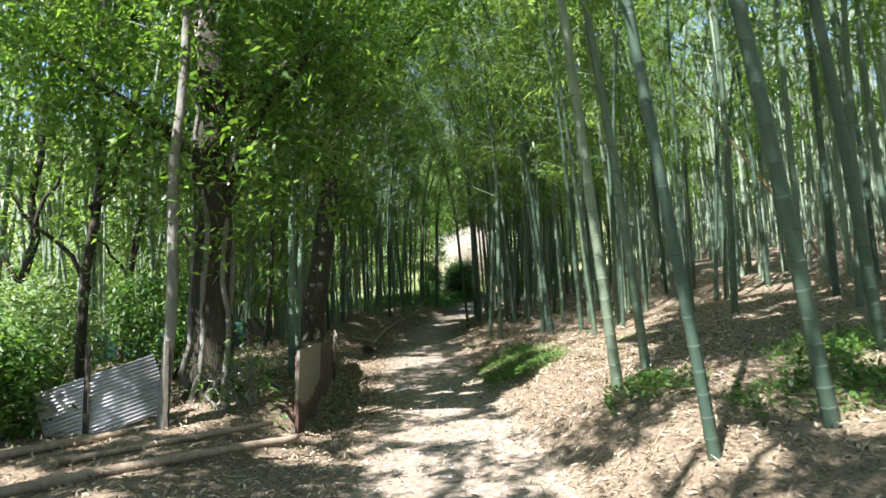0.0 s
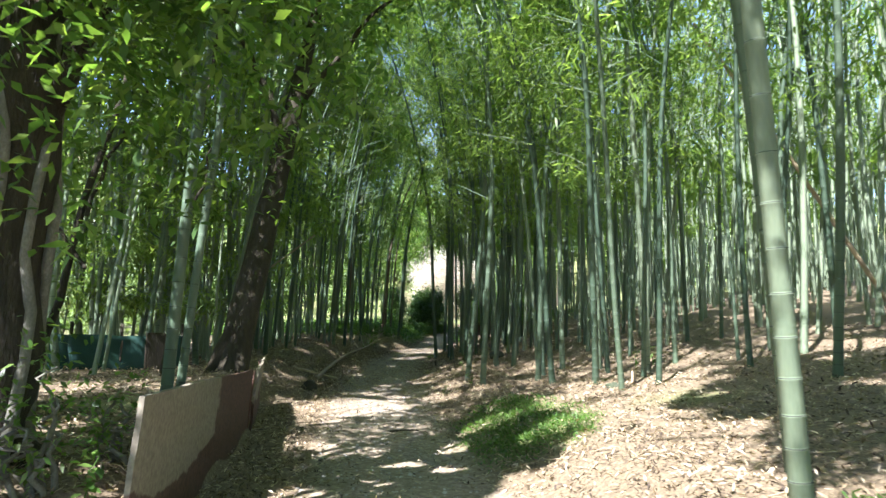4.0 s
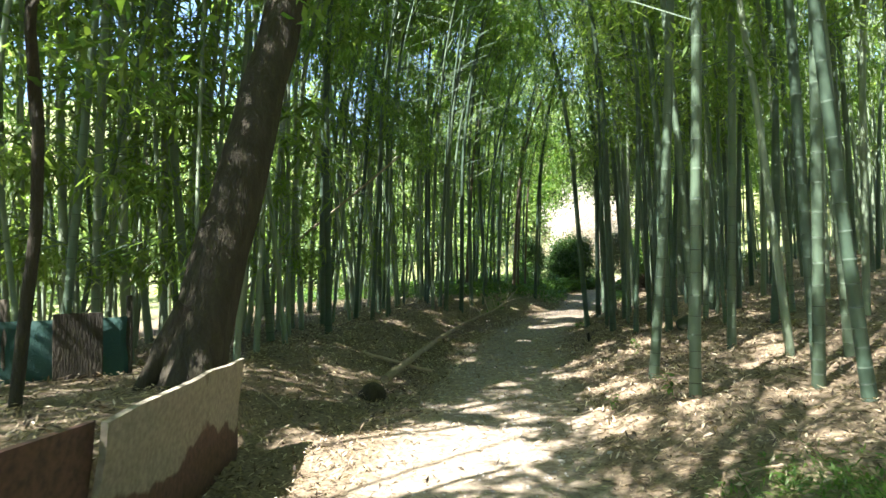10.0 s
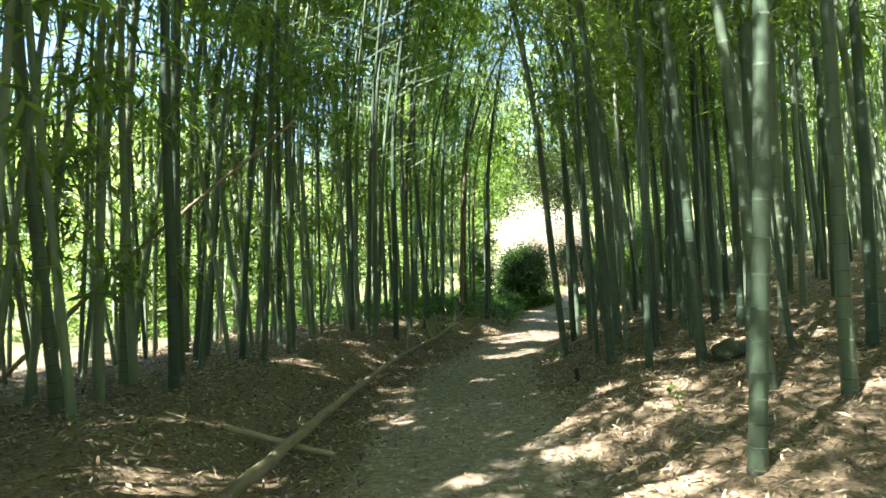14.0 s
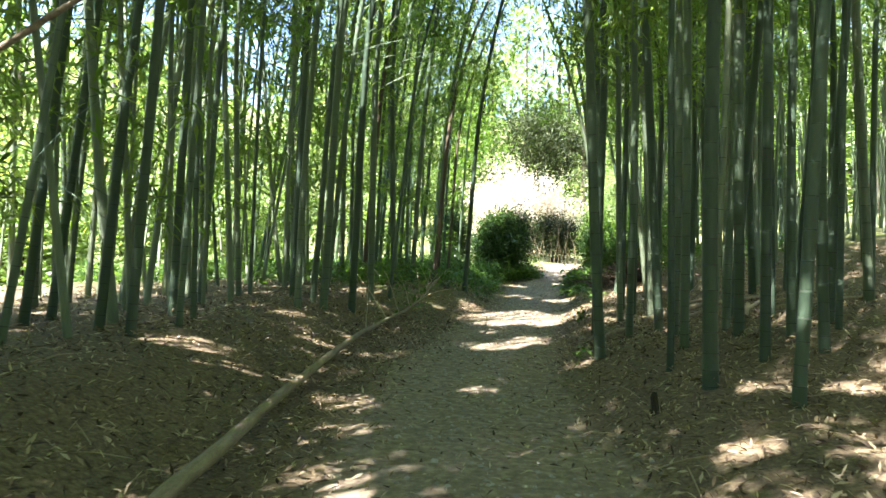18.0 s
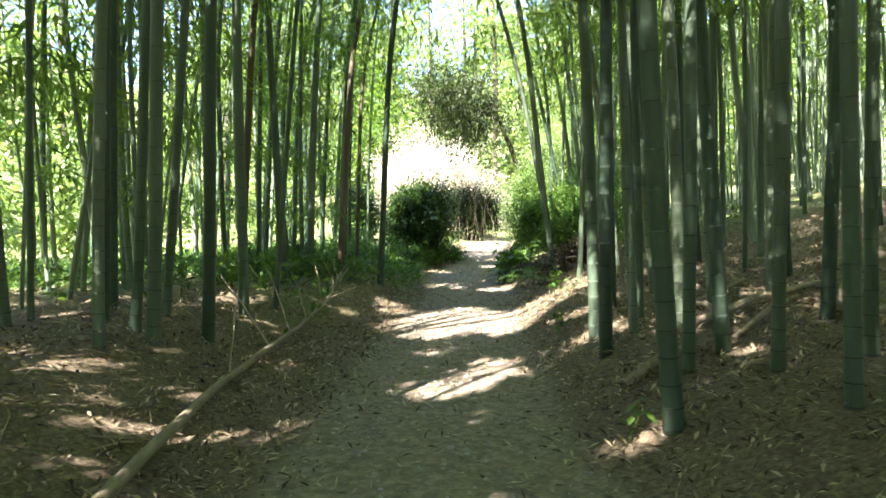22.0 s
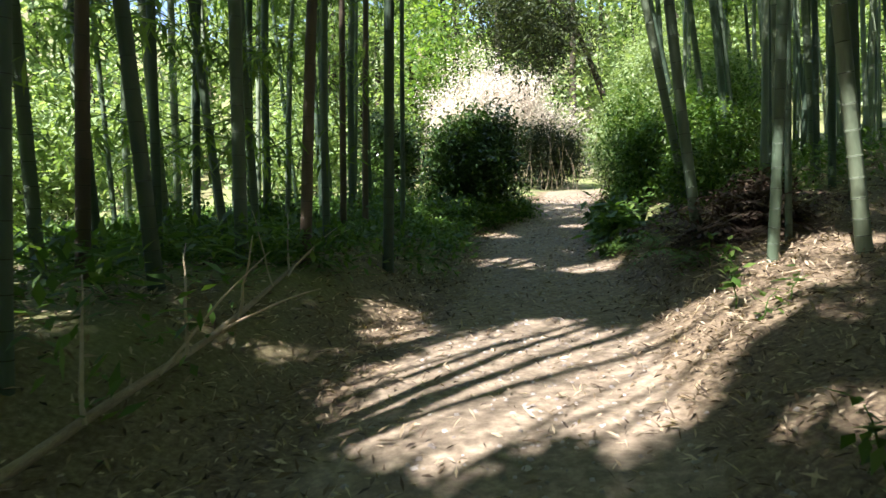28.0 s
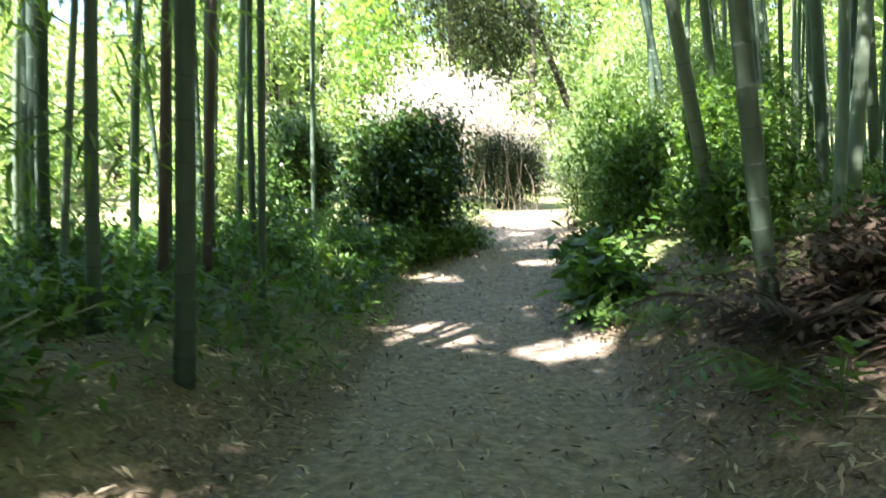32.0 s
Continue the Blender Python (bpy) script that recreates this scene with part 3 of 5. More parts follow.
plant_stand(((-3.97, 28.73, 0.045, -0.049), (-3.18, 28.81, 0.053, 0.018), (3.46, 28.84, 0.068, -0.003), (-2.28, 28.85, 0.068, 0.023), (-3.89, 29.01, 0.041, 0.007), (-6.14, 29.02, 0.068, 0.065), (-2.72, 29.1, 0.049, 0.083), (5.31, 29.22, 0.068, -0.012), (-3.4, 29.76, 0.05, 0.016), (4.86, 29.76, 0.068, -0.013), (-2.14, 30.14, 0.059, -0.006), (-6.27, 30.31, 0.068, 0.046), (2.96, 30.56, 0.068, -0.111), (-1.85, 30.76, 0.035, 0.078), (4.19, 31.28, 0.068, -0.016), (4.07, 32.01, 0.068, -0.017), (-1.91, 32.67, 0.068, -0.048), (3.44, 32.89, 0.059, -0.131), (-3.12, 33.36, 0.068, -0.017), (-1.6, 33.81, 0.068, 0.041), (3.39, 33.89, 0.038, -0.036), (2.88, 33.21, 0.045, 0.03)))
plant_stand(((2.96, 34.89, 0.068, -0.13), (3.5, 36.5, 0.068, -0.2), (-3.02, 34.22, 0.045, -0.03), (3.62, 34.54, 0.048, -0.022), (-0.38, 35.02, 0.056, 0.054), (-1.1, 35.71, 0.051, 0.031), (-5.96, 36.44, 0.068, 0.041), (-0.25, 36.85, 0.036, 0.033), (-2.13, 37.28, 0.068, 0.031), (5.31, 37.89, 0.068, -0.075), (-4.31, 37.92, 0.068, 0.036), (4.74, 38.0, 0.068, -0.105), (-2.56, 38.04, 0.068, 0.055), (-3.72, 38.25, 0.068, 0.041), (6.18, 38.29, 0.063, -0.086), (-2.97, 38.65, 0.068, 0.072), (-1.13, 38.75, 0.061, 0.047), (-1.61, 38.87, 0.063, 0.051), (4.97, 39.24, 0.068, -0.113), (-0.94, 40.25, 0.047, 0.024), (-2.45, 40.27, 0.068, 0.075), (-1.33, 41.34, 0.064, 0.045), (5.5, 41.57, 0.068, -0.211)))
plant_stand(((5.11, 41.62, 0.068, -0.063), (-4.64, 41.81, 0.068, 0.06), (-2.32, 44.04, 0.067, 0.05), (8.87, 44.58, 0.068, -0.097), (9.08, 46.71, 0.068, -0.142)))


for x, y, r, lx, ly, brown, label in ((-2.36, 10.38, 0.06, 0.01, 0.1, False, "pale green bamboo culm standing behind the retaining board"), (-2.36, 10.72, 0.045, 0.04, 0.12, False, "slender green bamboo culm standing behind the retaining board"),
                              (-5.68, 15.23, 0.058, -0.18, 0.12, False, "grey-green bamboo culm leaning before the green fence"), (-1.1, 34.2, 0.058, 0.058, 0.1, True, "brown dying bamboo culm in the undergrowth"),
                              (-1.04, 36.86, 0.05, 0.025, 0.1, True, "tan dead bamboo culm lit by the sun"), (-0.78, 37.24, 0.045, 0.035, 0.09, True, "tan dead bamboo culm in the undergrowth"),
                              (-2.6, 33.0, 0.058, 0.05, 0.05, True, "brown dying bamboo culm in the shaded grove")):
    kind = rng.randrange(3)
    bamboo(x, y, r, lx, ly, -BENDS[kind] + 20, kind, label, "bamboo grove along the track", 700 if x < -1.9 and y < 20 else 1200, 1.2, brown)
    placed.append((x, y))


crowd = random.Random(77)
crowd_end = len(placed) + 22
while len(placed) < crowd_end:
    x, y = crowd.uniform(0.8, 3.6), crowd.uniform(22.0, 31.5)
    if side_of(x, y) < 1.75 or any((x - a) ** 2 + (y - b) ** 2 < 0.14 for a, b in placed) or (x > 2.3 and 26.8 < y < 28.9):
        continue
    kind = crowd.randrange(3)
    bamboo(x, y, crowd.choice((0.035, 0.045, 0.05)), crowd.gauss(-0.02, 0.03), crowd.gauss(0, 0.03), 180 + crowd.uniform(-60, 60) - BENDS[kind], kind,
           "slender green bamboo culm in a close clump on the bank", "bamboo grove along the track", 1000, 1.2)
    placed.append((x, y))


def free(x, y, gap):
    return all((x - a) ** 2 + (y - b) ** 2 > gap * gap for a, b in placed)


far_culms, far_crowns = [], []
near_count = 0
FAR_CULM = [culm_arrays(0.05, t, b, s, 6, False)[:2] for t, b, s in KINDS]
FAR_CROWN = [crown_arrays(t, b, s, 2.9, 288, 1.7, 2.15)[:2] for t, b, s in KINDS]
# oversized high leaves, mostly out of view, added to shade the ground
SHADE_CROWN = [crown_arrays(t, b, s + 80, 8.6, 144, 1.9, 3.6)[:2] for t, b, s in KINDS]
LOW_CROWN = [crown_arrays(9.0, b, s + 40, 0.9, 324, 1.1, 1.25)[:2] for t, b, s in KINDS]


def grove_density(x, y):
    u = side_of(x, y)
    if u > 0:
        if y < 14 and u < 5:
            return 0.0
        if u < 2.6:
            return 0.0
        if y > 46:
            return 0.1 if u > 6 else 0.0
        return (0.68 if y > 16 else 0.5) if u < 6 else 0.5
    if y < 19:
        return (0.35 if y < 16 else 0.75) if u < (-4.3 if y < 17 else -3.0) and y > 10 and u > -11 else 0.0
    if u > -3.2 or y > 44:
        return 0.0
    return (0.75 if u > -6.0 else 0.55) if u > -9.0 and y < 22 else (0.5 if u > -5.5 else (0.12 if u > -8 else 0.0))


for k in range(6300):
    x, y = (rng.uniform(-16, 24), rng.uniform(-6, 52)) if k < 4200 else ((rng.uniform(-9.5, -3.4), rng.uniform(15, 34)) if k < 5700 else (rng.uniform(9, 22), rng.uniform(26, 48)))
    if rng.random() > grove_density(x, y) or not free(x, y, 0.5 if k < 4200 else 0.42):
        continue
    placed.append((x, y))
    kind, turn = rng.randrange(3), rng.uniform(0, 360)
    if side_of(x, y) < 0:
        turn = rng.uniform(-60, 60) - BENDS[kind]
    lx, ly = rng.gauss(-0.03, 0.04), rng.gauss(0, 0.04)
    if side_of(x, y) < 0:
        lx, ly = rng.gauss(0.01, 0.07), rng.gauss(0, 0.06)
    m = np.array(Matrix.Translation((x, y, ground_z(x, y) - 0.05)) @ Vector((0, 0, 1)).rotation_difference(Vector((lx, ly, 1))).to_matrix().to_4x4() @ pose(0, 0, 0, 0, 0, turn))
    # extra leaf mass on top, there only to block the sun
    if -11 < side_of(x, y) < 6:
        v = (SHADE_CROWN[kind][0] @ m[:3, :3].T + m[:3, 3]).reshape(-1, 4, 3)
        v = v[shading(v.mean(1), 0.35)].reshape(-1, 3)
        far_crowns.append((v, np.arange(len(v)).reshape(-1, 4)))
    if abs(side_of(x, y)) < 8 and near_count < 150 and y > 8:
        near_count += 1
        bamboo(x, y, rng.choice((0.03, 0.04, 0.045, 0.058)), lx, ly, turn, kind, "slender grey-green bamboo culm in the shaded grove", "bamboo grove along the track", 1450 if x < -1.5 else 1000, 1.3, low=1.0 if x < -1.5 and y > 15 else 3.5)
        continue
    fat = rng.uniform(0.7, 1.3) if k < 4200 else rng.uniform(0.4, 0.9)
    v, q = FAR_CULM[kind]
    far_culms.append(((v * [fat, fat, 1]) @ m[:3, :3].T + m[:3, 3], q))
    if (4200 <= k < 5700 and rng.random() < 0.6) or (side_of(x, y) > 6 and rng.random() < 0.45):
        continue
    v = (FAR_CROWN[kind][0] @ m[:3, :3].T + m[:3, 3]).reshape(-1, 4, 3)
    v = v[shading(v.mean(1))].reshape(-1, 3)
    far_crowns.append((v, np.arange(len(v)).reshape(-1, 4)))
    if side_of(x, y) < 0 and y > 17 and rng.random() < 0.75:
        v = LOW_CROWN[kind][0] @ m[:3, :3].T + m[:3, 3]
        far_crowns.append((v, LOW_CROWN[kind][1]))
grove = thing("bamboo_grove", "dense grove of grey-green bamboo on the hillside", "bamboo grove", kind="stuff")
part("culms", mesh_np("culms", *join_arrays(far_culms), M_CULM, smooth_shade=True), grove)
part("crowns", mesh_np("crowns", *join_arrays(far_crowns), M_LEAF), grove)


# ---- trees and shrubs ----
def tree(name, label, category, base, limbs, bark, leaf_mat, leaf_spots, leaf_n, leaf_size, spread, seed, group="", droop=0.3):
    """A trunk of tapered tubes (each a list of points and radii) and a crown of many leaves round the given spots."""
    r = np.random.default_rng(seed)
    root = thing(name, label, category, group, at=base)
    part("trunk", mesh_np("trunk", *join_arrays([tube(p, w, 10) for p, w in limbs]), bark, smooth_shade=True), root)
    if leaf_n:
        spots = np.array(leaf_spots, float)
        pick = spots[r.integers(0, len(spots), leaf_n // 14)]
        knots = pick + r.normal(0, 1, pick.shape) * spread
        c = (knots[:, None] + r.normal(0, 0.13, (len(knots), 14, 3))).reshape(-1, 3)
        c = c[shading(c + np.array(base))]
        if name in ("shade_tree", "thicket_tree") and base[1] > 3:
            c = c[r.random(len(c)) < (0.42 if name == "thicket_tree" else 0.62)]
        v, q = leaves(c, r.uniform(0.7, 1.3, len(c)) * leaf_size, r.uniform(0.35, 0.55, len(c)) * leaf_size, r, droop)
        part("crown", mesh_np("crown", v, q, leaf_mat), root)
    return root


def limb(start, end, sag, r0, r1, seed, n=9, wob=0.05):
    k = random.Random(seed)
    pts, w = [], []
    for i in range(n):
        t = i / (n - 1)
        p = Vector(start).lerp(Vector(end), t)
        p += Vector((k.gauss(0, wob), k.gauss(0, wob), sag * math.sin(math.pi * t)))
        pts.append(tuple(p))
        w.append(r0 + (r1 - r0) * t)
    return pts, w


def shrub(name, label, base, size, leaf_mat, count, leaf_size, seed, group="", stems=7, stem_mat=None, hollow=0.62):
    """Stems and an uneven shell of leaves."""
    r = np.random.default_rng(seed)
    root = thing(name, label, "shrub", group, at=base)
    sx, sy, sz = size
    ends = []
    pieces = []
    for i in range(stems):
        a, f = r.uniform(0, 6.28), r.uniform(0.3, 0.8)
        e = (math.cos(a) * sx * f, math.sin(a) * sy * f, sz * r.uniform(0.6, 1.5))
        pieces.append(tube(*limb((math.cos(a) * 0.08, math.sin(a) * 0.08, -0.1), e, 0.1, 0.025, 0.008, seed * 31 + i), 6))
    for piece in pieces:
        part("stem", mesh_np("stem", *piece, stem_mat or M_BARK, smooth_shade=True), root)
    n = count // 12
    d = r.normal(0, 1, (n, 3))
    d /= np.linalg.norm(d, axis=1, keepdims=True)
    lump = np.array([0.82 + 0.62 * noise.noise((x * 1.7, y * 1.7, z * 1.7 + seed)) + 0.25 * noise.noise((x * 4.1, y * 4.1, z * 4.1 + seed)) for x, y, z in d])
    rad = lump * r.uniform(hollow, 1.0, n) ** 0.6
    c = d * rad[:, None] * np.array([sx, sy, sz]) + np.array([0, 0, sz * 0.95])
    c = c[c[:, 2] > 0.02]
    c = (c[:, None] + r.normal(0, 0.09 + 0.05 * sx, (len(c), 12, 3))).reshape(-1, 3)
    c = c[c[:, 2] > 0.02]
    v, q = leaves(c, r.uniform(0.7, 1.3, len(c)) * leaf_size, r.uniform(0.35, 0.55, len(c)) * leaf_size, r, 0.25)
    part("foliage", mesh_np("foliage", v, q, leaf_mat), root)
    return root


def on(x, y, dz=0.0):
    return (x, y, ground_z(x, y) + dz)


# the dark leaning tree behind the boards
tree("leaning_tree", "dark leaning tree trunk rising over the retaining boards", "tree", on(-3.18, 16.1, -0.1),
     [limb((0, 0, 0), (0.9, 3.1, 9.2), 0.0, 0.29, 0.1, 1, 22, 0.014), limb((0, 0.1, 0.7), (0.35, -0.3, -0.05), 0, 0.16, 0.06, 31, 6, 0.01), limb((0, 0.1, 0.8), (-0.4, -0.2, -0.05), 0, 0.15, 0.06, 32, 6, 0.01),
      limb((0.52, 1.58, 4.4), (-0.8, 1.0, 7.0), 0.2, 0.09, 0.03, 3), limb((0.68, 2.0, 5.6), (3.0, 1.0, 8.0), 0.2, 0.07, 0.03, 4)],
     M_BARK, M_BROAD, [(1.1, 3.2, 8.9), (-0.8, 1.0, 7.4), (3, 1.0, 8.4), (1.2, 1, 8.5), (2.4, 2.2, 9), (3.6, 0.2, 9.4), (2.5, -0.5, 9.0), (0.6, 0.6, 9.2)], 11000, 0.14, 0.8, 5)
# the stout ivy-grown tree by the start
roots = [limb((0, 0, 0.35), (math.cos(a) * 0.55, math.sin(a) * 0.55, -0.12), 0.05, 0.11, 0.04, 60 + i, 6, 0.02) for i, a in enumerate((0.2, 1.3, 2.5, 3.9, 5.0))]
vines = [limb((0.3 * math.cos(a), 0.3 * math.sin(a), 0.0), (0.23 * math.cos(a + 1.2) + 0.2, 0.19 * math.sin(a + 1.2) - 0.2, 5.0), 0, 0.045, 0.025, 80 + i, 14, 0.035) for i, a in enumerate((0.4, 1.9, 3.3, 4.3, 5.6))]
ivy_tree = tree("ivy_tree", "stout dark tree trunk wrapped in vines with broad evergreen leaves", "tree", on(-3.12, 9.05, -0.05),
     [limb((0, 0, -0.1), (0.25, -0.25, 5.0), 0, 0.27, 0.2, 6, 12, 0.03), limb((0.25, -0.25, 4.9), (-0.2, 0.5, 11.0), 0, 0.24, 0.06, 7), limb((0.1, 0, 6.5), (2.2, 1.0, 9.2), 0.2, 0.1, 0.03, 15), limb((0, 0.2, 7), (0.6, 2.8, 9.8), 0.2, 0.1, 0.03, 16), limb((0, 0, 7), (-2.2, 0.4, 9.4), 0.2, 0.1, 0.03, 17),
      limb((0.1, -0.1, 2.4), (1.7, -0.9, 4.4), 0.2, 0.09, 0.03, 8), limb((0.1, -0.1, 2.9), (-1.9, -1.2, 4.6), 0.2, 0.09, 0.03, 9),
      limb((0.2, -0.2, 3.6), (2.0, 1.2, 5.2), 0.2, 0.08, 0.03, 10)] + roots,
     M_BARK, M_BROAD, [(1.7, -0.9, 4.3), (1.2, -0.6, 3.7), (2.0, 1.2, 5.2), (-1.9, -1.2, 4.6), (-1.0, -0.8, 4.0), (0.5, -0.4, 5.5), (-0.3, 0.4, 8), (1, -1.4, 5), (0.6, -1.2, 3.4), (1.3, -0.6, 2.9), (1.0, 0.3, 3.0), (-0.8, -0.6, 3.2), (-1.5, -0.9, 3.9), (1.9, 0.2, 3.8), (0.3, -0.6, 4.2), (1.4, 0.6, 4.6), (2.2, 1, 9.2), (0.6, 2.8, 9.8), (-2.2, 0.4, 9.4), (1.4, 2.0, 9.8), (-0.8, 1.6, 10.2), (0.4, -0.8, 9.6), (1.2, 0, 10.4)], 24000, 0.13, 0.6, 11)
for p, w in vines:
    part("vine", mesh_np("vine", *tube(p, w, 8), M_GREYBARK, smooth_shade=True), ivy_tree, "pale woody vine")
tree("pale_tree", "slim pale-barked tree with sun flecks on its trunk", "tree", on(-3.16, 7.6, -0.1),
     [limb((0, 0, 0), (0.35, 0.1, 5.5), 0, 0.065, 0.05, 12, 10, 0.02), limb((0.35, 0.1, 5.4), (0.2, 0.4, 8.5), 0, 0.06, 0.02, 13)],
     M_GREYBARK, M_BROAD, [(0.35, 0.1, 5), (0.2, 0.4, 7), (-0.6, -0.5, 5.5), (-0.8, 0.3, 4.6)], 5000, 0.1, 0.7, 14)
for k, (x, y, lean, r) in enumerate(((-4.6, 8.6, 0.05, 0.07), (-5.6, 7.2, -0.05, 0.06), (-6.4, 10.2, 0.1, 0.08), (-4.3, 11.8, 0.2, 0.05), (-7.4, 8.4, -0.1, 0.07), (-6.2, 13.0, 0.15, 0.06))):
    tree("thicket_tree", "thin dark thicket tree with small glossy leaves", "tree", on(x, y, -0.1),
         [limb((0, 0, 0), (lean * 5, 0.2, 5.5), 0, r, r * 0.5, 100 + k, 10, 0.05), limb((lean * 2, 0.1, 2.2), (lean * 2 + 0.9, -0.5, 3.6), 0.1, r * 0.5, 0.015, 120 + k),
          limb((lean * 2, 0.1, 1.6), (lean * 2 - 1.0, -0.3, 3.0), 0.1, r * 0.5, 0.015, 140 + k)],
         M_BARK, M_BROAD, [(lean * 2 + 0.8, -0.5, 3.4), (lean * 2 - 0.9, -0.3, 2.9), (lean * 5, 0.2, 5.2), (0, -0.4, 2.0), (0.2, 0.2, 4.2)], 4200, 0.085, 0.6, 160 + k, "thicket by the start")

# three of these get the paler leaf colour that stands for sun on them
for k, (x, y, s) in enumerate(((-4.4, 10.6, 0.8), (-6.8, 10.6, 1.0), (-5.4, 9.2, 0.8), (-4.9, 7.4, 0.6), (-6.2, 6.6, 0.9))):
    shrub("thicket_shrub", "leafy thicket shrub with sun on its yellow-green leaves", on(x, y), (s, s, s * 1.1), M_SUNLEAF if k in (1, 2, 4) else M_HERB, 4200, 0.1, 400 + k, "thicket by the start")
# unseen trees, added behind the start only to shade the ground ahead
for k, (x, y) in enumerate(((-6.5, 1.5), (-3.6, -3.5), (-8.5, 4.5), (1.5, -5.0), (-6.0, -6.0))):
    tree("shade_tree", "unseen tall evergreen tree with a broken crown, added behind the start for shade", "tree", on(x, y, -0.1),
         [limb((0, 0, 0), (0.3, 0.2, 9.5), 0, 0.16, 0.05, 200 + k, 12, 0.04), limb((0.1, 0, 5.0), (1.8, 0.6, 7.0), 0.1, 0.07, 0.02, 210 + k), limb((0.1, 0, 5.5), (-1.6, -0.6, 7.4), 0.1, 0.07, 0.02, 220 + k)],
         M_BARK, M_BROAD, [(1.7, 0.6, 6.9), (-1.5, -0.6, 7.3), (0.3, 0.2, 9.0), (0.9, -1.0, 7.8), (-0.6, 1.2, 8.2)], 13000, 0.16, 0.9, 230 + k, "trees behind the start")

# added out of view: its leaning crown shades the slope right of the track
tree("shade_tree", "unseen evergreen tree leaning over the start of the track, added for shade", "tree", on(2.8, 1.0, -0.1),
     [limb((0, 0, 0), (-1.9, 2.3, 8.2), 0.3, 0.15, 0.05, 250, 12, 0.04), limb((-1.2, 1.5, 5.6), (-0.4, 3.4, 7.6), 0.1, 0.06, 0.02, 251)],
     M_BARK, M_BROAD, [(-1.9, 2.4, 8.0), (-0.6, 3.2, 7.6), (-2.6, 1.4, 8.4), (-1.2, 4.0, 8.2), (-3.0, 3.2, 8.0)], 9000, 0.15, 0.65, 252, "trees behind the start")

# crown added overhead, out of view, to darken the right slope between the gaps
tree("shade_tree", "unseen tall evergreen tree with a very wide crown, added to shade the start", "tree", on(4.2, -1.2, -0.1),
     [limb((0, 0, 0), (-1.2, 1.6, 8.0), 0.2, 0.2, 0.1, 320, 12, 0.04), limb((-1.1, 1.4, 7.4), (-3.4, 6.8, 9.3), 0.2, 0.09, 0.03, 321), limb((-1.1, 1.4, 7.6), (-7.0, 5.2, 9.2), 0.2, 0.09, 0.03, 322), limb((-1.2, 1.6, 7.8), (-1.0, 9.4, 9.4), 0.2, 0.08, 0.03, 323)],
     M_BARK, M_BROAD, [(x - 4.2, y + 1.2, 9.2 + 0.3 * ((k * 0.618) % 1)) for k, (x, y) in enumerate(((0, 3.5), (1, 5), (2, 6.2), (-0.5, 2.3), (1.8, 3.6), (0.2, 5.6), (2.8, 7.2), (1, 7), (-1, 4.6), (-1.2, 6.4), (3.4, 5.4), (3.6, 8.4), (2.2, 8.8), (-2.5, 3.5), (-3.5, 5), (-2.2, 5.5), (-4.2, 3.4), (-1.8, 4.2), (0.4, 8.4)))],
     36000, 0.16, 0.7, 324, "trees behind the start")
# added for shade on the track past the boards; the crown stays above view
tree("shade_tree", "tall evergreen tree added for shade, its spreading crown above view behind the fence", "tree", on(-8.0, 10.0, -0.1),
     [limb((0, 0, 0), (0.6, 0.2, 9.8), 0, 0.15, 0.05, 260, 12, 0.04), limb((0.4, 0.1, 6.2), (3.4, 1.6, 9.8), 0.2, 0.07, 0.02, 261), limb((0.4, 0.1, 6.0), (2.4, -1.2, 9.4), 0.2, 0.07, 0.02, 262)],
     M_BARK, M_BROAD, [(1.5, 0, 9.5), (3.0, 0.6, 9.8), (0.5, 1.5, 9.5), (2.2, 2.2, 9.8), (3.6, 2.0, 10), (2.4, -1.2, 9.4), (4.2, 0.4, 9.6)], 13000, 0.15, 0.8, 263, "thicket by the start")
# another unseen shade tree, for the ground left of the start
tree("shade_tree", "unseen evergreen tree with a wide crown, added behind the start for shade", "tree", on(-2.9, -0.9, -0.1),
     [limb((0, 0, 0), (0.3, 0.2, 9.0), 0, 0.15, 0.05, 270, 12, 0.04), limb((0.1, 0.1, 5.2), (2.4, 1.4, 8.0), 0.2, 0.07, 0.02, 271), limb((0.1, 0.1, 5.6), (1.8, -1.6, 8.2), 0.2, 0.07, 0.02, 272)],
     M_BARK, M_BROAD, [(2.4, 1.4, 8), (1.8, -1.6, 8.2), (0.3, 0.2, 8.8), (1.4, 0.3, 8.4), (3.2, 0.2, 8.2), (0.6, 2.0, 8.0), (3.4, 2.4, 8.4)], 13000, 0.14, 0.75, 273, "trees behind the start")

# added beside the view to keep the sun off the track by the boards
tree("shade_tree", "unseen tall evergreen tree with a wide crown, added beside the thicket for shade", "tree", on(-5.3, 5.0, -0.1),
     [limb((0, 0, 0), (0.4, 0.3, 9.2), 0, 0.15, 0.05, 280, 12, 0.04), limb((0.2, 0.1, 5.2), (2.2, 1.6, 8.2), 0.2, 0.07, 0.02, 281), limb((0.2, 0.1, 5.6), (1.4, -1.6, 8.4), 0.2, 0.07, 0.02, 282)],
     M_BARK, M_BROAD, [(2.2, 1.6, 8.2), (1.4, -1.6, 8.4), (0.4, 0.3, 9.0), (1.2, 0.5, 8.6), (0.2, 2.2, 8.4), (2.6, 0.2, 8.4), (1.0, 3.2, 8.2), (3.2, 2.6, 8.6)], 15000, 0.14, 0.75, 283, "thicket by the start")
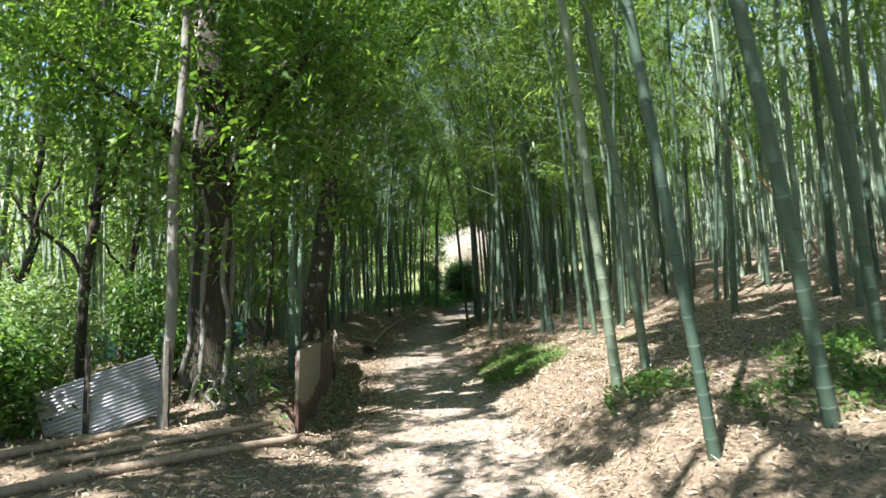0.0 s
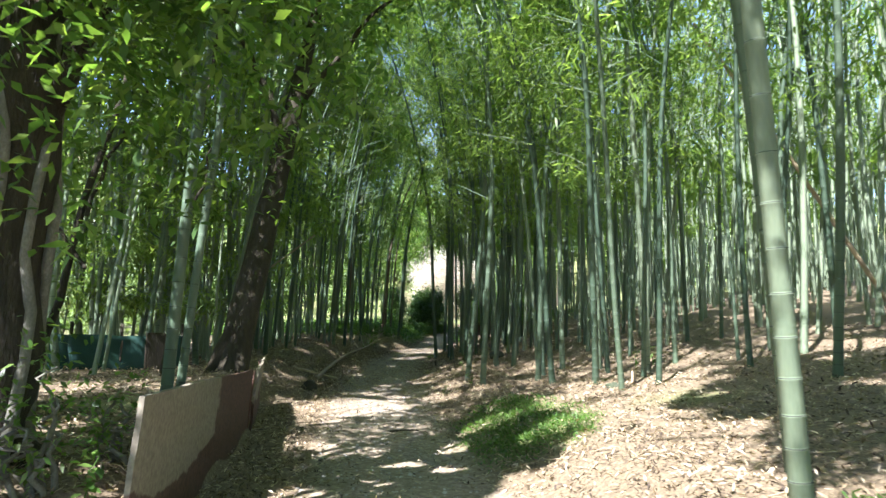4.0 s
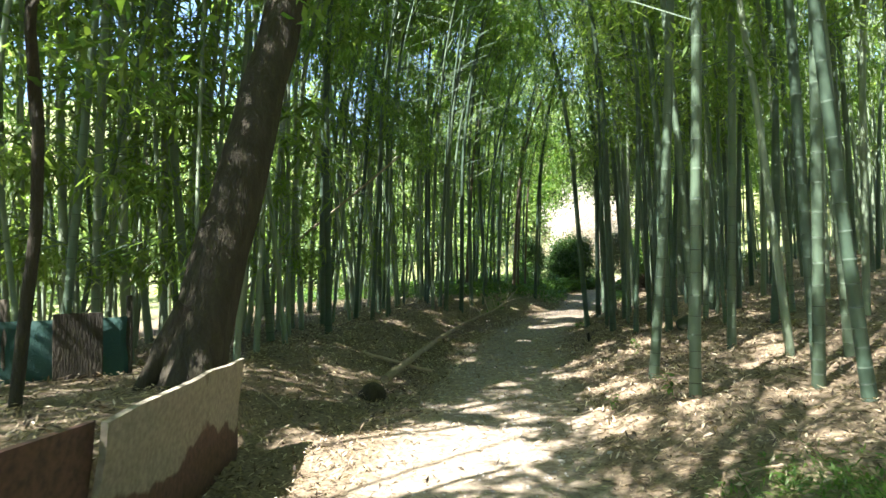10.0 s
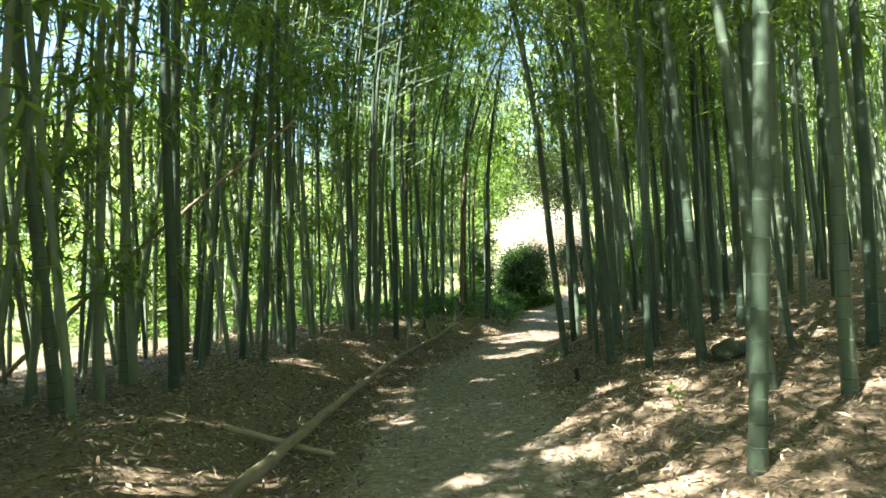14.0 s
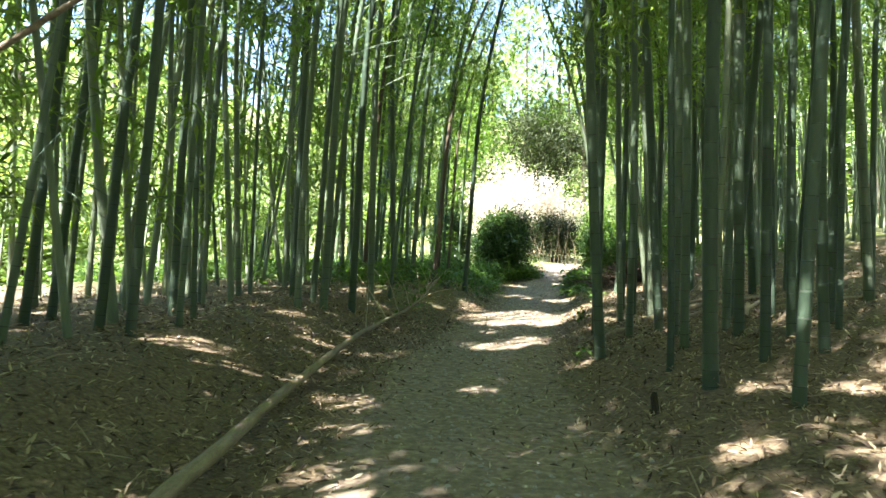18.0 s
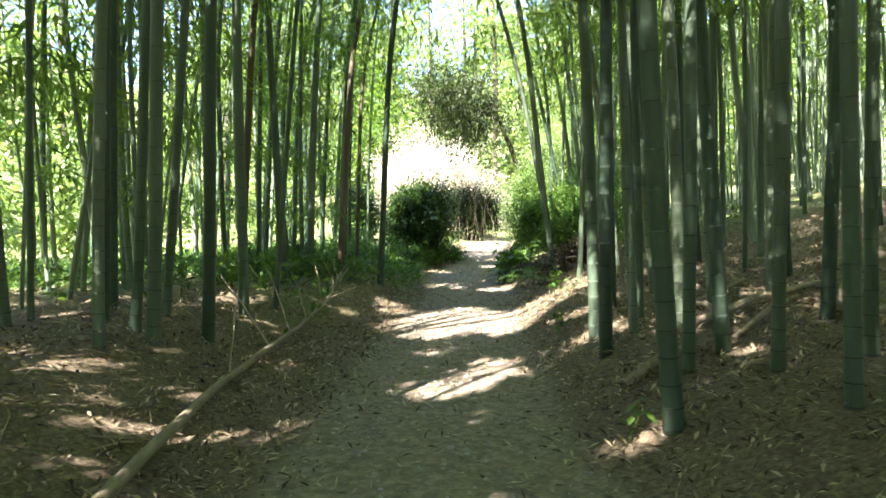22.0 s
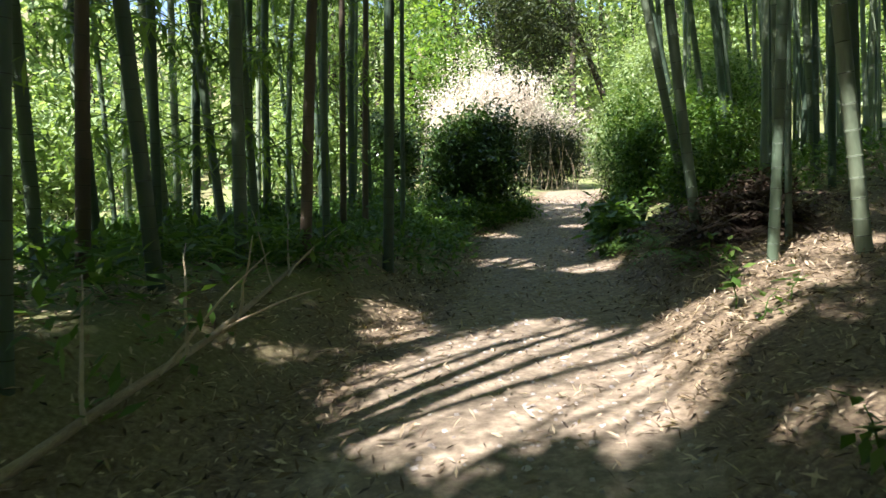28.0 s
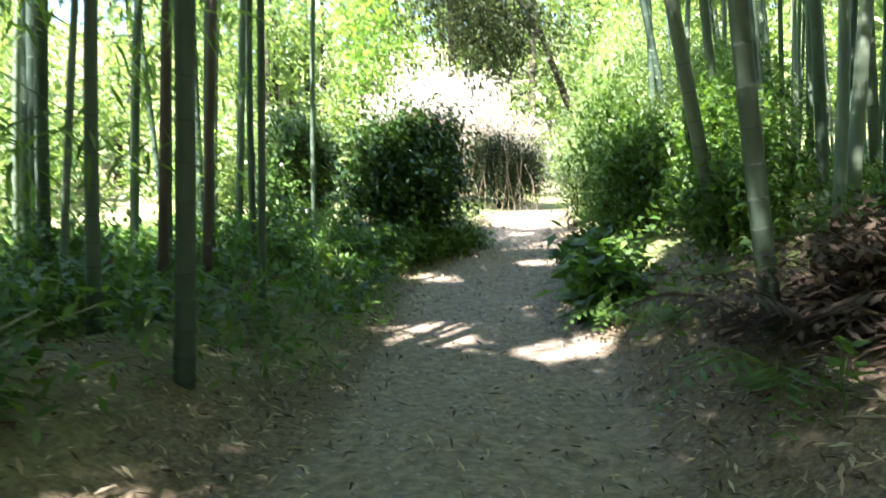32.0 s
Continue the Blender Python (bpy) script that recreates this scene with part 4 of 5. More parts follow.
# added to shade the terrace behind the boards, crown above view
tree("shade_tree", "tall evergreen tree added for shade, its wide crown above view beyond the thicket", "tree", on(-8.9, 7.0, -0.1),
     [limb((0, 0, 0), (0.4, 0.3, 9.2), 0, 0.15, 0.05, 300, 12, 0.04), limb((0.2, 0.1, 5.2), (2.2, 1.6, 8.2), 0.2, 0.07, 0.02, 301), limb((0.2, 0.1, 5.6), (1.4, -1.6, 8.4), 0.2, 0.07, 0.02, 302)],
     M_BARK, M_BROAD, [(2.2, 1.6, 8.2), (1.4, -1.6, 8.4), (0.4, 0.3, 9.0), (1.2, 0.5, 8.6), (0.2, 2.2, 8.4), (2.6, 0.2, 8.4), (1.0, 3.2, 8.2), (3.2, 2.6, 8.6)], 12000, 0.15, 0.75, 303, "thicket by the start")
tree("thicket_tree", "thin dark thicket tree with small glossy leaves over the fence", "tree", on(-3.95, 15.1, -0.1),
     [limb((0, 0, 0), (0.9, -0.6, 9.4), 0, 0.05, 0.025, 290, 14, 0.05), limb((0.5, -0.3, 5.4), (3.4, 0.4, 8.8), 0.2, 0.05, 0.02, 291), limb((0.5, -0.3, 5.8), (2.6, -1.8, 9.0), 0.2, 0.05, 0.02, 292), limb((0.2, -0.1, 2.2), (0.9, -1.0, 3.8), 0.1, 0.03, 0.01, 293)],
     M_BARK, M_BROAD, [(3.4, 0.4, 8.8), (2.6, -1.8, 9.0), (0.9, -0.6, 9.2), (2.0, -0.6, 9.2), (3.2, 1.4, 9.0), (1.4, 0.8, 8.8), (4.2, -0.8, 9.2), (0.8, -0.9, 3.6)], 17000, 0.13, 0.75, 294, "thicket by the start")

for k, (x, y, z) in enumerate(((-2.5, 8.55, 0.55), (-2.75, 8.35, 0.4), (-2.4, 9.3, 0.4))):
    shrub("root_shoots", "leafy shoots sprouting round the foot of the stout tree", on(x, y), (0.25, 0.22, z), M_BROAD, 200, 0.075, 700 + k, "shoots round the stout tree", stems=5, stem_mat=M_GREYBARK)

# shrubs where the track leaves the grove
shrub("round_shrub", "rounded dark evergreen shrub with a sunlit top beside the track", on(1.12, 42.8, 0.1), (1.18, 1.1, 1.2), M_EVERGREEN, 24000, 0.12, 3, hollow=0.4)
shrub("shrub", "dark evergreen shrub with a bright top behind the round one", on(-0.75, 43.8, 0.1), (0.85, 0.85, 1.2), M_EVERGREEN, 11000, 0.12, 4, hollow=0.4)
shrub("pale_thicket", "pale, near-white dry thicket at the end of the track", on(3.5, 58.0), (4.2, 3.2, 2.9), M_PALE, 40000, 0.12, 5, stems=14, stem_mat=M_DEAD, hollow=0.4)
# beyond y 41 the leaf colour is lightened to stand for sunlight
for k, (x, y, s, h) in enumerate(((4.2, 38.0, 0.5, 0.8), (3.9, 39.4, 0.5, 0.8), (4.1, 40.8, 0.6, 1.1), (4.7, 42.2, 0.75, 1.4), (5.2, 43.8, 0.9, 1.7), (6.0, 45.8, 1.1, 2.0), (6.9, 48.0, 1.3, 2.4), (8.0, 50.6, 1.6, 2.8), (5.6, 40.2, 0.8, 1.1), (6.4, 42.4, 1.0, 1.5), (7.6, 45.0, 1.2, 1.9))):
    shrub("bank_shrub", "leafy green shrub on the bank beside the track", on(x, y), (s, s, h), M_SUNLEAF if y > 41 else M_HERB, int(4200 * s + 1600), 0.1, 30 + k, "shrubs on the bank")
# from y 39 on these too have the sun painted into their leaf colour
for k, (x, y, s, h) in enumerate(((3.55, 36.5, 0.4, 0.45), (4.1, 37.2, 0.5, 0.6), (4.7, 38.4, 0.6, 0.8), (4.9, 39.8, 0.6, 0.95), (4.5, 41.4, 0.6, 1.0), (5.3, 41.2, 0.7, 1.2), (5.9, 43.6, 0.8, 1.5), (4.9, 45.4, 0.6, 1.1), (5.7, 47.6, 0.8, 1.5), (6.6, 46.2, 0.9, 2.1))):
    shrub("bank_shrub", "airy leafy shrub with yellow-green leaves on the bank", on(x, y), (s, s, h), M_HERB if y < 39 else M_SUNLEAF, int(3800 * s + 900), 0.085, 930 + k, "shrubs on the bank", stems=6, hollow=0.2)
for k, (x, y, s, h) in enumerate(((3.3, 34.5, 0.26, 0.24), (3.55, 34.75, 0.3, 0.28))):
    shrub("dead_fern_heap", "heap of dead rust-brown fern fronds hanging on the bank", on(x, y, -0.06), (s, s, h), M_DEADFERN, 2600, 0.085, 960 + k, "dead fern heaps", stems=5, hollow=0.2)
# brightness of the sunlit meadow is partly in the pale leaf colour
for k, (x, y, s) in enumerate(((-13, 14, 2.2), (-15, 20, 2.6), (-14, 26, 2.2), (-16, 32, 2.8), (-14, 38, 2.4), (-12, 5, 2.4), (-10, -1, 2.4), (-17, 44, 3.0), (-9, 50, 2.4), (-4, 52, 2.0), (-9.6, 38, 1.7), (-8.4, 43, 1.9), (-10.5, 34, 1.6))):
    shrub("meadow_shrub", "sunlit yellow-green shrub beyond the grove", on(x, y), (s, s, s), M_SUNLEAF, 5000, 0.24, 50 + k, "shrubs beyond the grove")

# fills the shaded hollow under the pale thicket; the shade is in its leaf colour
shrub("shade_shrub", "shrub with shade put into its dark leaves, filling the hollow behind dry stems", on(4.9, 54.6), (1.75, 0.9, 1.4), M_SHADE, 16000, 0.12, 91, hollow=0.3)
for k in range(17):
    kx, ky = 3.5 + 2.6 * ((k * 0.618) % 1), 53.2 + 0.9 * ((k * 0.377) % 1)
    stem = tagged(new("dry_stem", mesh_np("dry_stem", *tube(*limb((0, 0, -0.1), (0.5 * math.sin(k * 2.1), 0.1, 1.9 + 0.6 * math.cos(k * 1.3)), 0.05, 0.016, 0.006, 500 + k, 8, 0.03), 6), M_CUTPOLE, smooth_shade=True)),
                  "thin pale dry stem in front of a dark shrub", "stem", "dry stems at the end of the track")
    stem.location = on(kx, ky)

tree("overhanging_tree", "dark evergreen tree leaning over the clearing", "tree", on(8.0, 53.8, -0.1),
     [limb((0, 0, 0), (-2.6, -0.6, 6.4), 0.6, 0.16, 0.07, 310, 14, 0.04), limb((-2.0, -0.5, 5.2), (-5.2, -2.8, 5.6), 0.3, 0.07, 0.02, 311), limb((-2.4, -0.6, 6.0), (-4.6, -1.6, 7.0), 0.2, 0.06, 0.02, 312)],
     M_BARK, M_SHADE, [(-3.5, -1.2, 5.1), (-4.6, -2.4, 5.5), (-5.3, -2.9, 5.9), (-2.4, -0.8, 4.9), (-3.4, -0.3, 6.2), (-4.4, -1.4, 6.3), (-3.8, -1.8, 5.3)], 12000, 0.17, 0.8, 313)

# woods on the far slope
woods = thing("far_woods", "sunlit green woods on the slope beyond the clearing", "woods", kind="stuff")
rng2 = np.random.default_rng(8)
fol, dark, trunks = [], [], []
for k in range(130):
    if k < 86:
        x, y = rng2.uniform(-34, 44), rng2.uniform(62, 92)
    elif k < 112:
        x, y = rng2.uniform(-48, -20), rng2.uniform(-20, 66)
    else:
        x, y = rng2.uniform(-30, 40), rng2.uniform(-60, -16)
    z, tall, wide = ground_z(x, y), rng2.uniform(9, 15) + (5 if -14 < x < 22 and y > 50 or x < -20 else 0), rng2.uniform(2.6, 4.4)
    trunks.append(tube([(x, y, z - 0.3), (x + 0.2, y, z + tall * 0.5), (x, y, z + tall * 0.9)], [0.22, 0.16, 0.05], 7))
    lob = rng2.normal(0, 1, (14, 3)) * [wide * 0.55, wide * 0.55, tall * 0.27] + [x, y, z + tall * 0.46]
    front = -14 < x < 24 and 60 < y < 80
    count, leaf = (3900, 0.54) if front else (600, 1.2)
    c = (lob[rng2.integers(0, 14, count)] + rng2.normal(0, 0.85, (count, 3)))
    (dark if front and k % 4 == 1 else fol).append(leaves(c, rng2.uniform(0.45, 0.85, count) * leaf, rng2.uniform(0.25, 0.45, count) * leaf, rng2, 0.2))
part("trunks", mesh_np("trunks", *join_arrays(trunks), M_BARK, smooth_shade=True), woods)
part("foliage", mesh_np("foliage", *join_arrays(fol), M_SUNLEAF), woods)
part("dark_foliage", mesh_np("dark_foliage", *join_arrays(dark), M_BROAD), woods)


# ---- fallen poles, boards, sheet and fence ----
def pole_thing(name, label, points, r0, r1, mat, category="log", seed=1, twigs=()):
    root = thing(name, label, category)
    n = 26
    pts, w = [], []
    for i in range(n):
        t = i / (n - 1) * (len(points) - 1)
        a = min(int(t), len(points) - 2)
        p = Vector(points[a]).lerp(Vector(points[a + 1]), t - a)
        pts.append((p.x + 0.02 * noise.noise((i * 0.7, seed, 0)), p.y, p.z + 0.015 * noise.noise((i * 0.9, seed, 5))))
        w.append(r0 + (r1 - r0) * i / (n - 1))
    part("shaft", mesh_np("shaft", *tube(pts, w, 10), mat, smooth_shade=True), root)
    for a, b, r in twigs:
        part("twig", mesh_np("twig", *tube(*limb(a, b, 0.03, r, r * 0.3, int(a[1] * 10) + seed, 7, 0.005), 6), M_DEAD, smooth_shade=True), root)
    return root


pole_thing("fallen_log", "long pale fallen pole with a rotten butt beside the track",
           [(-2.02, 18.8, -0.06), (-2.06, 20.5, -0.06), (-2.1, 23.0, -0.05), (-2.06, 26.0, -0.02), (-1.95, 27.8, 0.02), (-1.54, 30.2, 0.13), (-1.25, 31.95, 0.29), (-1.07, 34.2, 0.57)],
           0.052, 0.014, M_OLDPOLE, "fallen log", 2,
           [((-1.75, 29.2, 0.07), (-2.35, 30.0, 0.75), 0.013), ((-1.6, 29.9, 0.12), (-1.95, 30.8, 0.8), 0.014), ((-1.45, 30.6, 0.16), (-1.7, 31.2, 0.75), 0.013), ((-1.3, 31.5, 0.25), (-1.42, 31.9, 0.85), 0.012),
            ((-1.2, 32.2, 0.32), (-1.15, 32.5, 0.85), 0.012), ((-1.25, 31.95, 0.29), (-0.75, 32.8, 0.42), 0.012), ((-1.12, 33.5, 0.48), (-1.3, 34.5, 0.95), 0.011), ((-1.1, 33.3, 0.46), (-0.8, 34.4, 0.8), 0.01), ((-1.95, 28.1, 0.03), (-2.1, 29.6, 0.7), 0.011), ((-1.35, 31.2, 0.22), (-1.0, 32.3, 0.75), 0.01), ((-1.15, 33.0, 0.42), (-1.5, 33.9, 1.0), 0.009), ((-1.1, 33.8, 0.52), (-0.75, 35.0, 0.75), 0.009), ((-2.0, 30.3, 0.72), (-2.35, 31.1, 0.95), 0.007)])
pole_thing("fallen_branch", "thin pale fallen branch lying across the bank", [(-4.2, 21.0, 0.2), (-3.0, 20.8, 0.06), (-1.7, 20.45, -0.2)], 0.04, 0.025, M_DEAD, "branch", 3)
pole_thing("bamboo_pole", "cut bamboo pole lying on the leaf litter", [(-4.6, 6.2, 0.1), (-3.4, 7.3, 0.12)], 0.045, 0.04, M_CUTPOLE, "pole", 4)
pole_thing("bamboo_pole", "long cut bamboo pole lying on the leaf litter", [(-3.7, 5.3, 0.06), (-2.6, 6.3, 0.05), (-1.6, 7.2, 0.0)], 0.05, 0.04, M_CUTPOLE, "pole", 5)
pole_thing("bamboo_pole", "thin cut bamboo pole lying behind the others", [(-3.6, 6.3, 0.07), (-2.0, 7.7, 0.07)], 0.032, 0.028, M_CUTPOLE, "pole", 6)


def box_mesh(name, size, mat, bevel=0.006, wob=0.0, cuts=0, seed=0):
    """A bevelled slab with its base centred on the origin."""
    bm = bmesh.new()
    bmesh.ops.create_cube(bm, size=1)
    bmesh.ops.scale(bm, vec=size, verts=bm.verts)
    bmesh.ops.translate(bm, vec=(0, 0, size[2] / 2), verts=bm.verts)
    if cuts:
        bmesh.ops.subdivide_edges(bm, edges=bm.edges[:], cuts=cuts, use_grid_fill=True)
        for v in bm.verts:
            v.co += Vector((noise.noise(v.co * 2.3 + Vector((seed, 0, 0))), noise.noise(v.co * 2.3 + Vector((0, seed, 0))), noise.noise(v.co * 3.1 + Vector((0, 0, seed))))) * wob
    elif bevel:
        bmesh.ops.bevel(bm, geom=bm.edges[:], offset=bevel, segments=1, affect="EDGES")
    me = bpy.data.meshes.new(name)
    bm.to_mesh(me)
    bm.free()
    me.materials.append(mat)
    return me


def board_material(seed, shift, bare):
    """Old cream paint over rusty steel, flaking in large patches."""
    m = bpy.data.materials.new("flaking_board")
    m.use_nodes = True
    n, ln = m.node_tree.nodes, m.node_tree.links
    b = n["Principled BSDF"]
    b.inputs["Roughness"].default_value = 0.75
    co = n.new("ShaderNodeTexCoord")
    mp = n.new("ShaderNodeMapping")
    mp.inputs["Location"].default_value = (seed, seed * 2.0, 0)
    ln.new(co.outputs["Object"], mp.inputs[0])
    big, small = n.new("ShaderNodeTexNoise"), n.new("ShaderNodeTexNoise")
    big.inputs["Scale"].default_value, big.inputs["Detail"].default_value = 1.3, 5
    small.inputs["Scale"].default_value, small.inputs["Detail"].default_value = 26, 6
    for k in (big, small):
        ln.new(mp.outputs[0], k.inputs[0])
    sep = n.new("ShaderNodeSeparateXYZ")
    ln.new(co.outputs["Object"], sep.inputs[0])
    add = n.new("ShaderNodeMath")
    along = n.new("ShaderNodeMath")
    along.operation = "MULTIPLY"
    ln.new(sep.outputs[1], along.inputs[0])
    along.inputs[1].default_value = shift
    held = n.new("ShaderNodeMath")
    held.operation = "MAXIMUM"
    ln.new(along.outputs[0], held.inputs[0])
    held.inputs[1].default_value = -0.2
    add.operation = "ADD"
    ln.new(held.outputs[0], add.inputs[0])
    foot, total = n.new("ShaderNodeMath"), n.new("ShaderNodeMath")
    foot.operation, foot.use_clamp, total.operation = "MULTIPLY_ADD", True, "ADD"
    ln.new(sep.outputs[2], foot.inputs[0])
    foot.inputs[1].default_value, foot.inputs[2].default_value = -1.1, 0.74
    ln.new(big.outputs[0], total.inputs[0])
    ln.new(foot.outputs[0], total.inputs[1])
    ln.new(total.outputs[0], add.inputs[1])
    mask = n.new("ShaderNodeValToRGB")
    mask.color_ramp.elements[0].position, mask.color_ramp.elements[1].position = bare, bare + 0.03
    ln.new(add.outputs[0], mask.inputs[0])
    paint, rust = n.new("ShaderNodeValToRGB"), n.new("ShaderNodeValToRGB")
    for r, a, c in ((paint, (0.15, 0.132, 0.094), (0.255, 0.23, 0.168)), (rust, (0.035, 0.018, 0.011), (0.10, 0.05, 0.03))):
        r.color_ramp.elements[0].position, r.color_ramp.elements[1].position = 0.3, 0.7
        r.color_ramp.elements[0].color, r.color_ramp.elements[1].color = (*a, 1), (*c, 1)
        ln.new(small.outputs[0], r.inputs[0])
    mix = n.new("ShaderNodeMix")
    mix.data_type = "RGBA"
    ln.new(mask.outputs[0], mix.inputs[0])
    ln.new(paint.outputs[0], mix.inputs[6])
    ln.new(rust.outputs[0], mix.inputs[7])
    ln.new(mix.outputs[2], b.inputs["Base Color"])
    bp = n.new("ShaderNodeBump")
    bp.inputs["Strength"].default_value, bp.inputs["Distance"].default_value = 0.35, 0.01
    ln.new(small.outputs[0], bp.inputs["Height"])
    ln.new(bp.outputs[0], b.inputs["Normal"])
    return m


def board(label, a, b, top, low, tilt, seed, shift, bare, fall=0.0):
    (ax, ay), (bx, by) = a, b
    long = math.hypot(bx - ax, by - ay)
    root = thing("retaining_board", label, "board", "retaining boards", at=((ax + bx) / 2, (ay + by) / 2, low))
    root.rotation_euler = (fall, tilt, math.atan2(by - ay, bx - ax) - math.pi / 2)
    part("panel", box_mesh("panel", (0.035, long, top - low), board_material(seed, shift, bare), 0, 0.03, 5, seed), root)
    for k in (-0.42, 0.42):
        stake = part("stake", mesh_np("stake", *tube([(-0.06, 0, -0.1), (-0.06, 0, top - low - 0.06)], [0.022, 0.02], 8), M_RUST, smooth_shade=True), root, "rusty steel stake")
        stake.location = (0, k * long, 0)


board("long retaining board with flaking cream paint over rust", (-1.87, 8.25), (-2.3, 13.5), 0.665, -0.5, 0.04, 1.0, 0.35, 0.47, -0.051)
board("short cream retaining board set at an angle", (-2.25, 13.53), (-2.64, 15.9), 0.56, -0.5, 0.07, 5.0, 0.0, 0.66)


def tin_sheet():
    root = thing("corrugated_sheet", "sunlit corrugated metal sheet leaning among the plants", "metal sheet", at=on(-3.72, 7.62, 0.0))
    n, w, h = 97, 1.25, 0.66
    v = [((i / (n - 1) - 0.5) * h, 0.012 * math.sin(i / (n - 1) * 2 * math.pi * 16), s * w) for s in (0, 1) for i in range(n)]
    q = [(i, i + 1, n + i + 1, n + i) for i in range(n - 1)]
    me = mesh_np("sheet", [(z - w / 2, y, x + h / 2) for x, y, z in v], q, M_TIN, smooth_shade=True)
    sheet = part("sheet", me, root)
    sheet.rotation_euler = (radians(-14), radians(-15), radians(28))
    mod = sheet.modifiers.new("thick", "SOLIDIFY")
    mod.thickness = 0.002
    for x in (-0.25, 0.62):
        part("post", mesh_np("post", *tube([(x, -0.12, -0.15), (x + 0.02, -0.05, 0.95)], [0.035, 0.03], 8), M_BARK, smooth_shade=True), root, "dark wooden post")


tin_sheet()


def net_fence():
    root = thing("green_fence", "low fence of dark green netting with wooden posts", "fence", at=(0, 0, 0))
    ends = [(-7.8, 13.9), (-5.7, 15.65), (-4.3, 16.95)]
    for (ax, ay), (bx, by) in zip(ends, ends[1:]):
        n, rows = 30, 8
        v = []
        for j in range(rows + 1):
            for i in range(n + 1):
                t = i / n
                x, y = ax + (bx - ax) * t, ay + (by - ay) * t
                s = j / rows
                v.append((x + 0.03 * noise.noise((x * 3, y * 3, s * 2)), y + 0.04 * noise.noise((x * 4, s * 3, 1)), ground_z(x, y) - 0.03 + s * 0.62 + 0.03 * noise.noise((x * 2, s, 4))))
        q = [(j * (n + 1) + i, j * (n + 1) + i + 1, (j + 1) * (n + 1) + i + 1, (j + 1) * (n + 1) + i) for j in range(rows) for i in range(n)]
        net = part("netting", mesh_np("netting", v, q, M_NET, smooth_shade=True), root)
        mod = net.modifiers.new("thick", "SOLIDIFY")
        mod.thickness = 0.004
    part("dark_board", box_mesh("dark_board", (0.44, 0.03, 0.66), M_BARK, 0.005), root, "dark brown board leaning on the netting").matrix_local = pose(-4.6, 16.62, ground_z(-4.6, 16.62) - 0.02, 0, 0, 43)
    for x, y in ends + [(-5.1, 16.2), (-6.8, 14.75)]:
        z = ground_z(x, y)
        part("post", mesh_np("post", *tube([(x, y + 0.05, z - 0.15), (x, y + 0.05, z + 0.8)], [0.035, 0.03], 8), M_BARK, smooth_shade=True), root, "dark wooden post")


net_fence()


def boulder(name, label, base, size, mat, seed):
    bm = bmesh.new()
    bmesh.ops.create_icosphere(bm, subdivisions=3, radius=1)
    for v in bm.verts:
        v.co *= 1 + 0.3 * noise.noise(v.co * 1.2 + Vector((seed, 0, 0))) + 0.1 * noise.noise(v.co * 4)
        v.co = Vector((v.co.x * size[0], v.co.y * size[1], v.co.z * size[2]))
    me = bpy.data.meshes.new(name)
    bm.to_mesh(me)
    bm.free()
    me.materials.append(mat)
    me.polygons.foreach_set("use_smooth", np.ones(len(me.polygons), bool))
    ob = tagged(new(name, me), label, "rock" if mat is M_ROCK else "stump")
    ob.location = base
    return ob


boulder("rock", "mossy dark rock on the leaf-covered bank", on(2.35, 22.5, 0.06), (0.2, 0.17, 0.14), M_ROCK, 1)
boulder("rotten_stump", "dark rotten root ball at the butt of the fallen pole", on(-2.12, 18.55, 0.06), (0.16, 0.17, 0.15), M_BARK, 2)
boulder("rock", "mossy dark rock half sunk in the bank", on(3.1, 14.6, 0.0), (0.12, 0.11, 0.07), M_ROCK, 3)


# ---- loose growth and litter ----
def scatter(name, label, category, spots, mat, length, width, droop, flat, seed, lift=0.01):
    r = np.random.default_rng(seed)
    c = np.array([(x, y, ground_z(x, y) + lift + dz) for x, y, dz in spots])
    s = r.uniform(0.55, 1.35, len(c))
    v, q = leaves(c, s * length, s * width * r.uniform(0.7, 1.3, len(c)), r, droop, flat)
    return tagged(new(name, mesh_np(name, v, q, mat)), label, category, kind="stuff")


rl = random.Random(12)
spots = []
while len(spots) < 125000:
    y = rl.uniform(-1, 50)
    u = rl.gauss(0, 3.2)
    x = float(np.interp(y, PATH_Y, PATH_X)) + u
    keep = 0.2 + 0.8 * smooth(0.45, 1.25, abs(u))
    if rl.random() < keep * (1 - 0.75 * turf_at(x, y)):
        spots.append((x, y, abs(rl.gauss(0, 0.012)) + 0.02 * smooth(0.9, 1.5, abs(u)) * rl.random()))
scatter("leaf_litter", "brown and straw-coloured fallen bamboo leaves", "leaf litter", spots, M_LITTER, 0.078, 0.016, 0.0, 0.15, 13)
spots = [(x, y, abs(rl.gauss(0, 0.02))) for x, y in ((rl.uniform(-7, 9), rl.uniform(0, 46)) for _ in range(42000)) if abs(side_of(x, y)) > 1.0]
scatter("dry_leaf_litter", "curled dry broad leaves and bamboo sheaths on the banks", "leaf litter", spots, M_LITTER, 0.058, 0.021, -0.1, 0.1, 14)

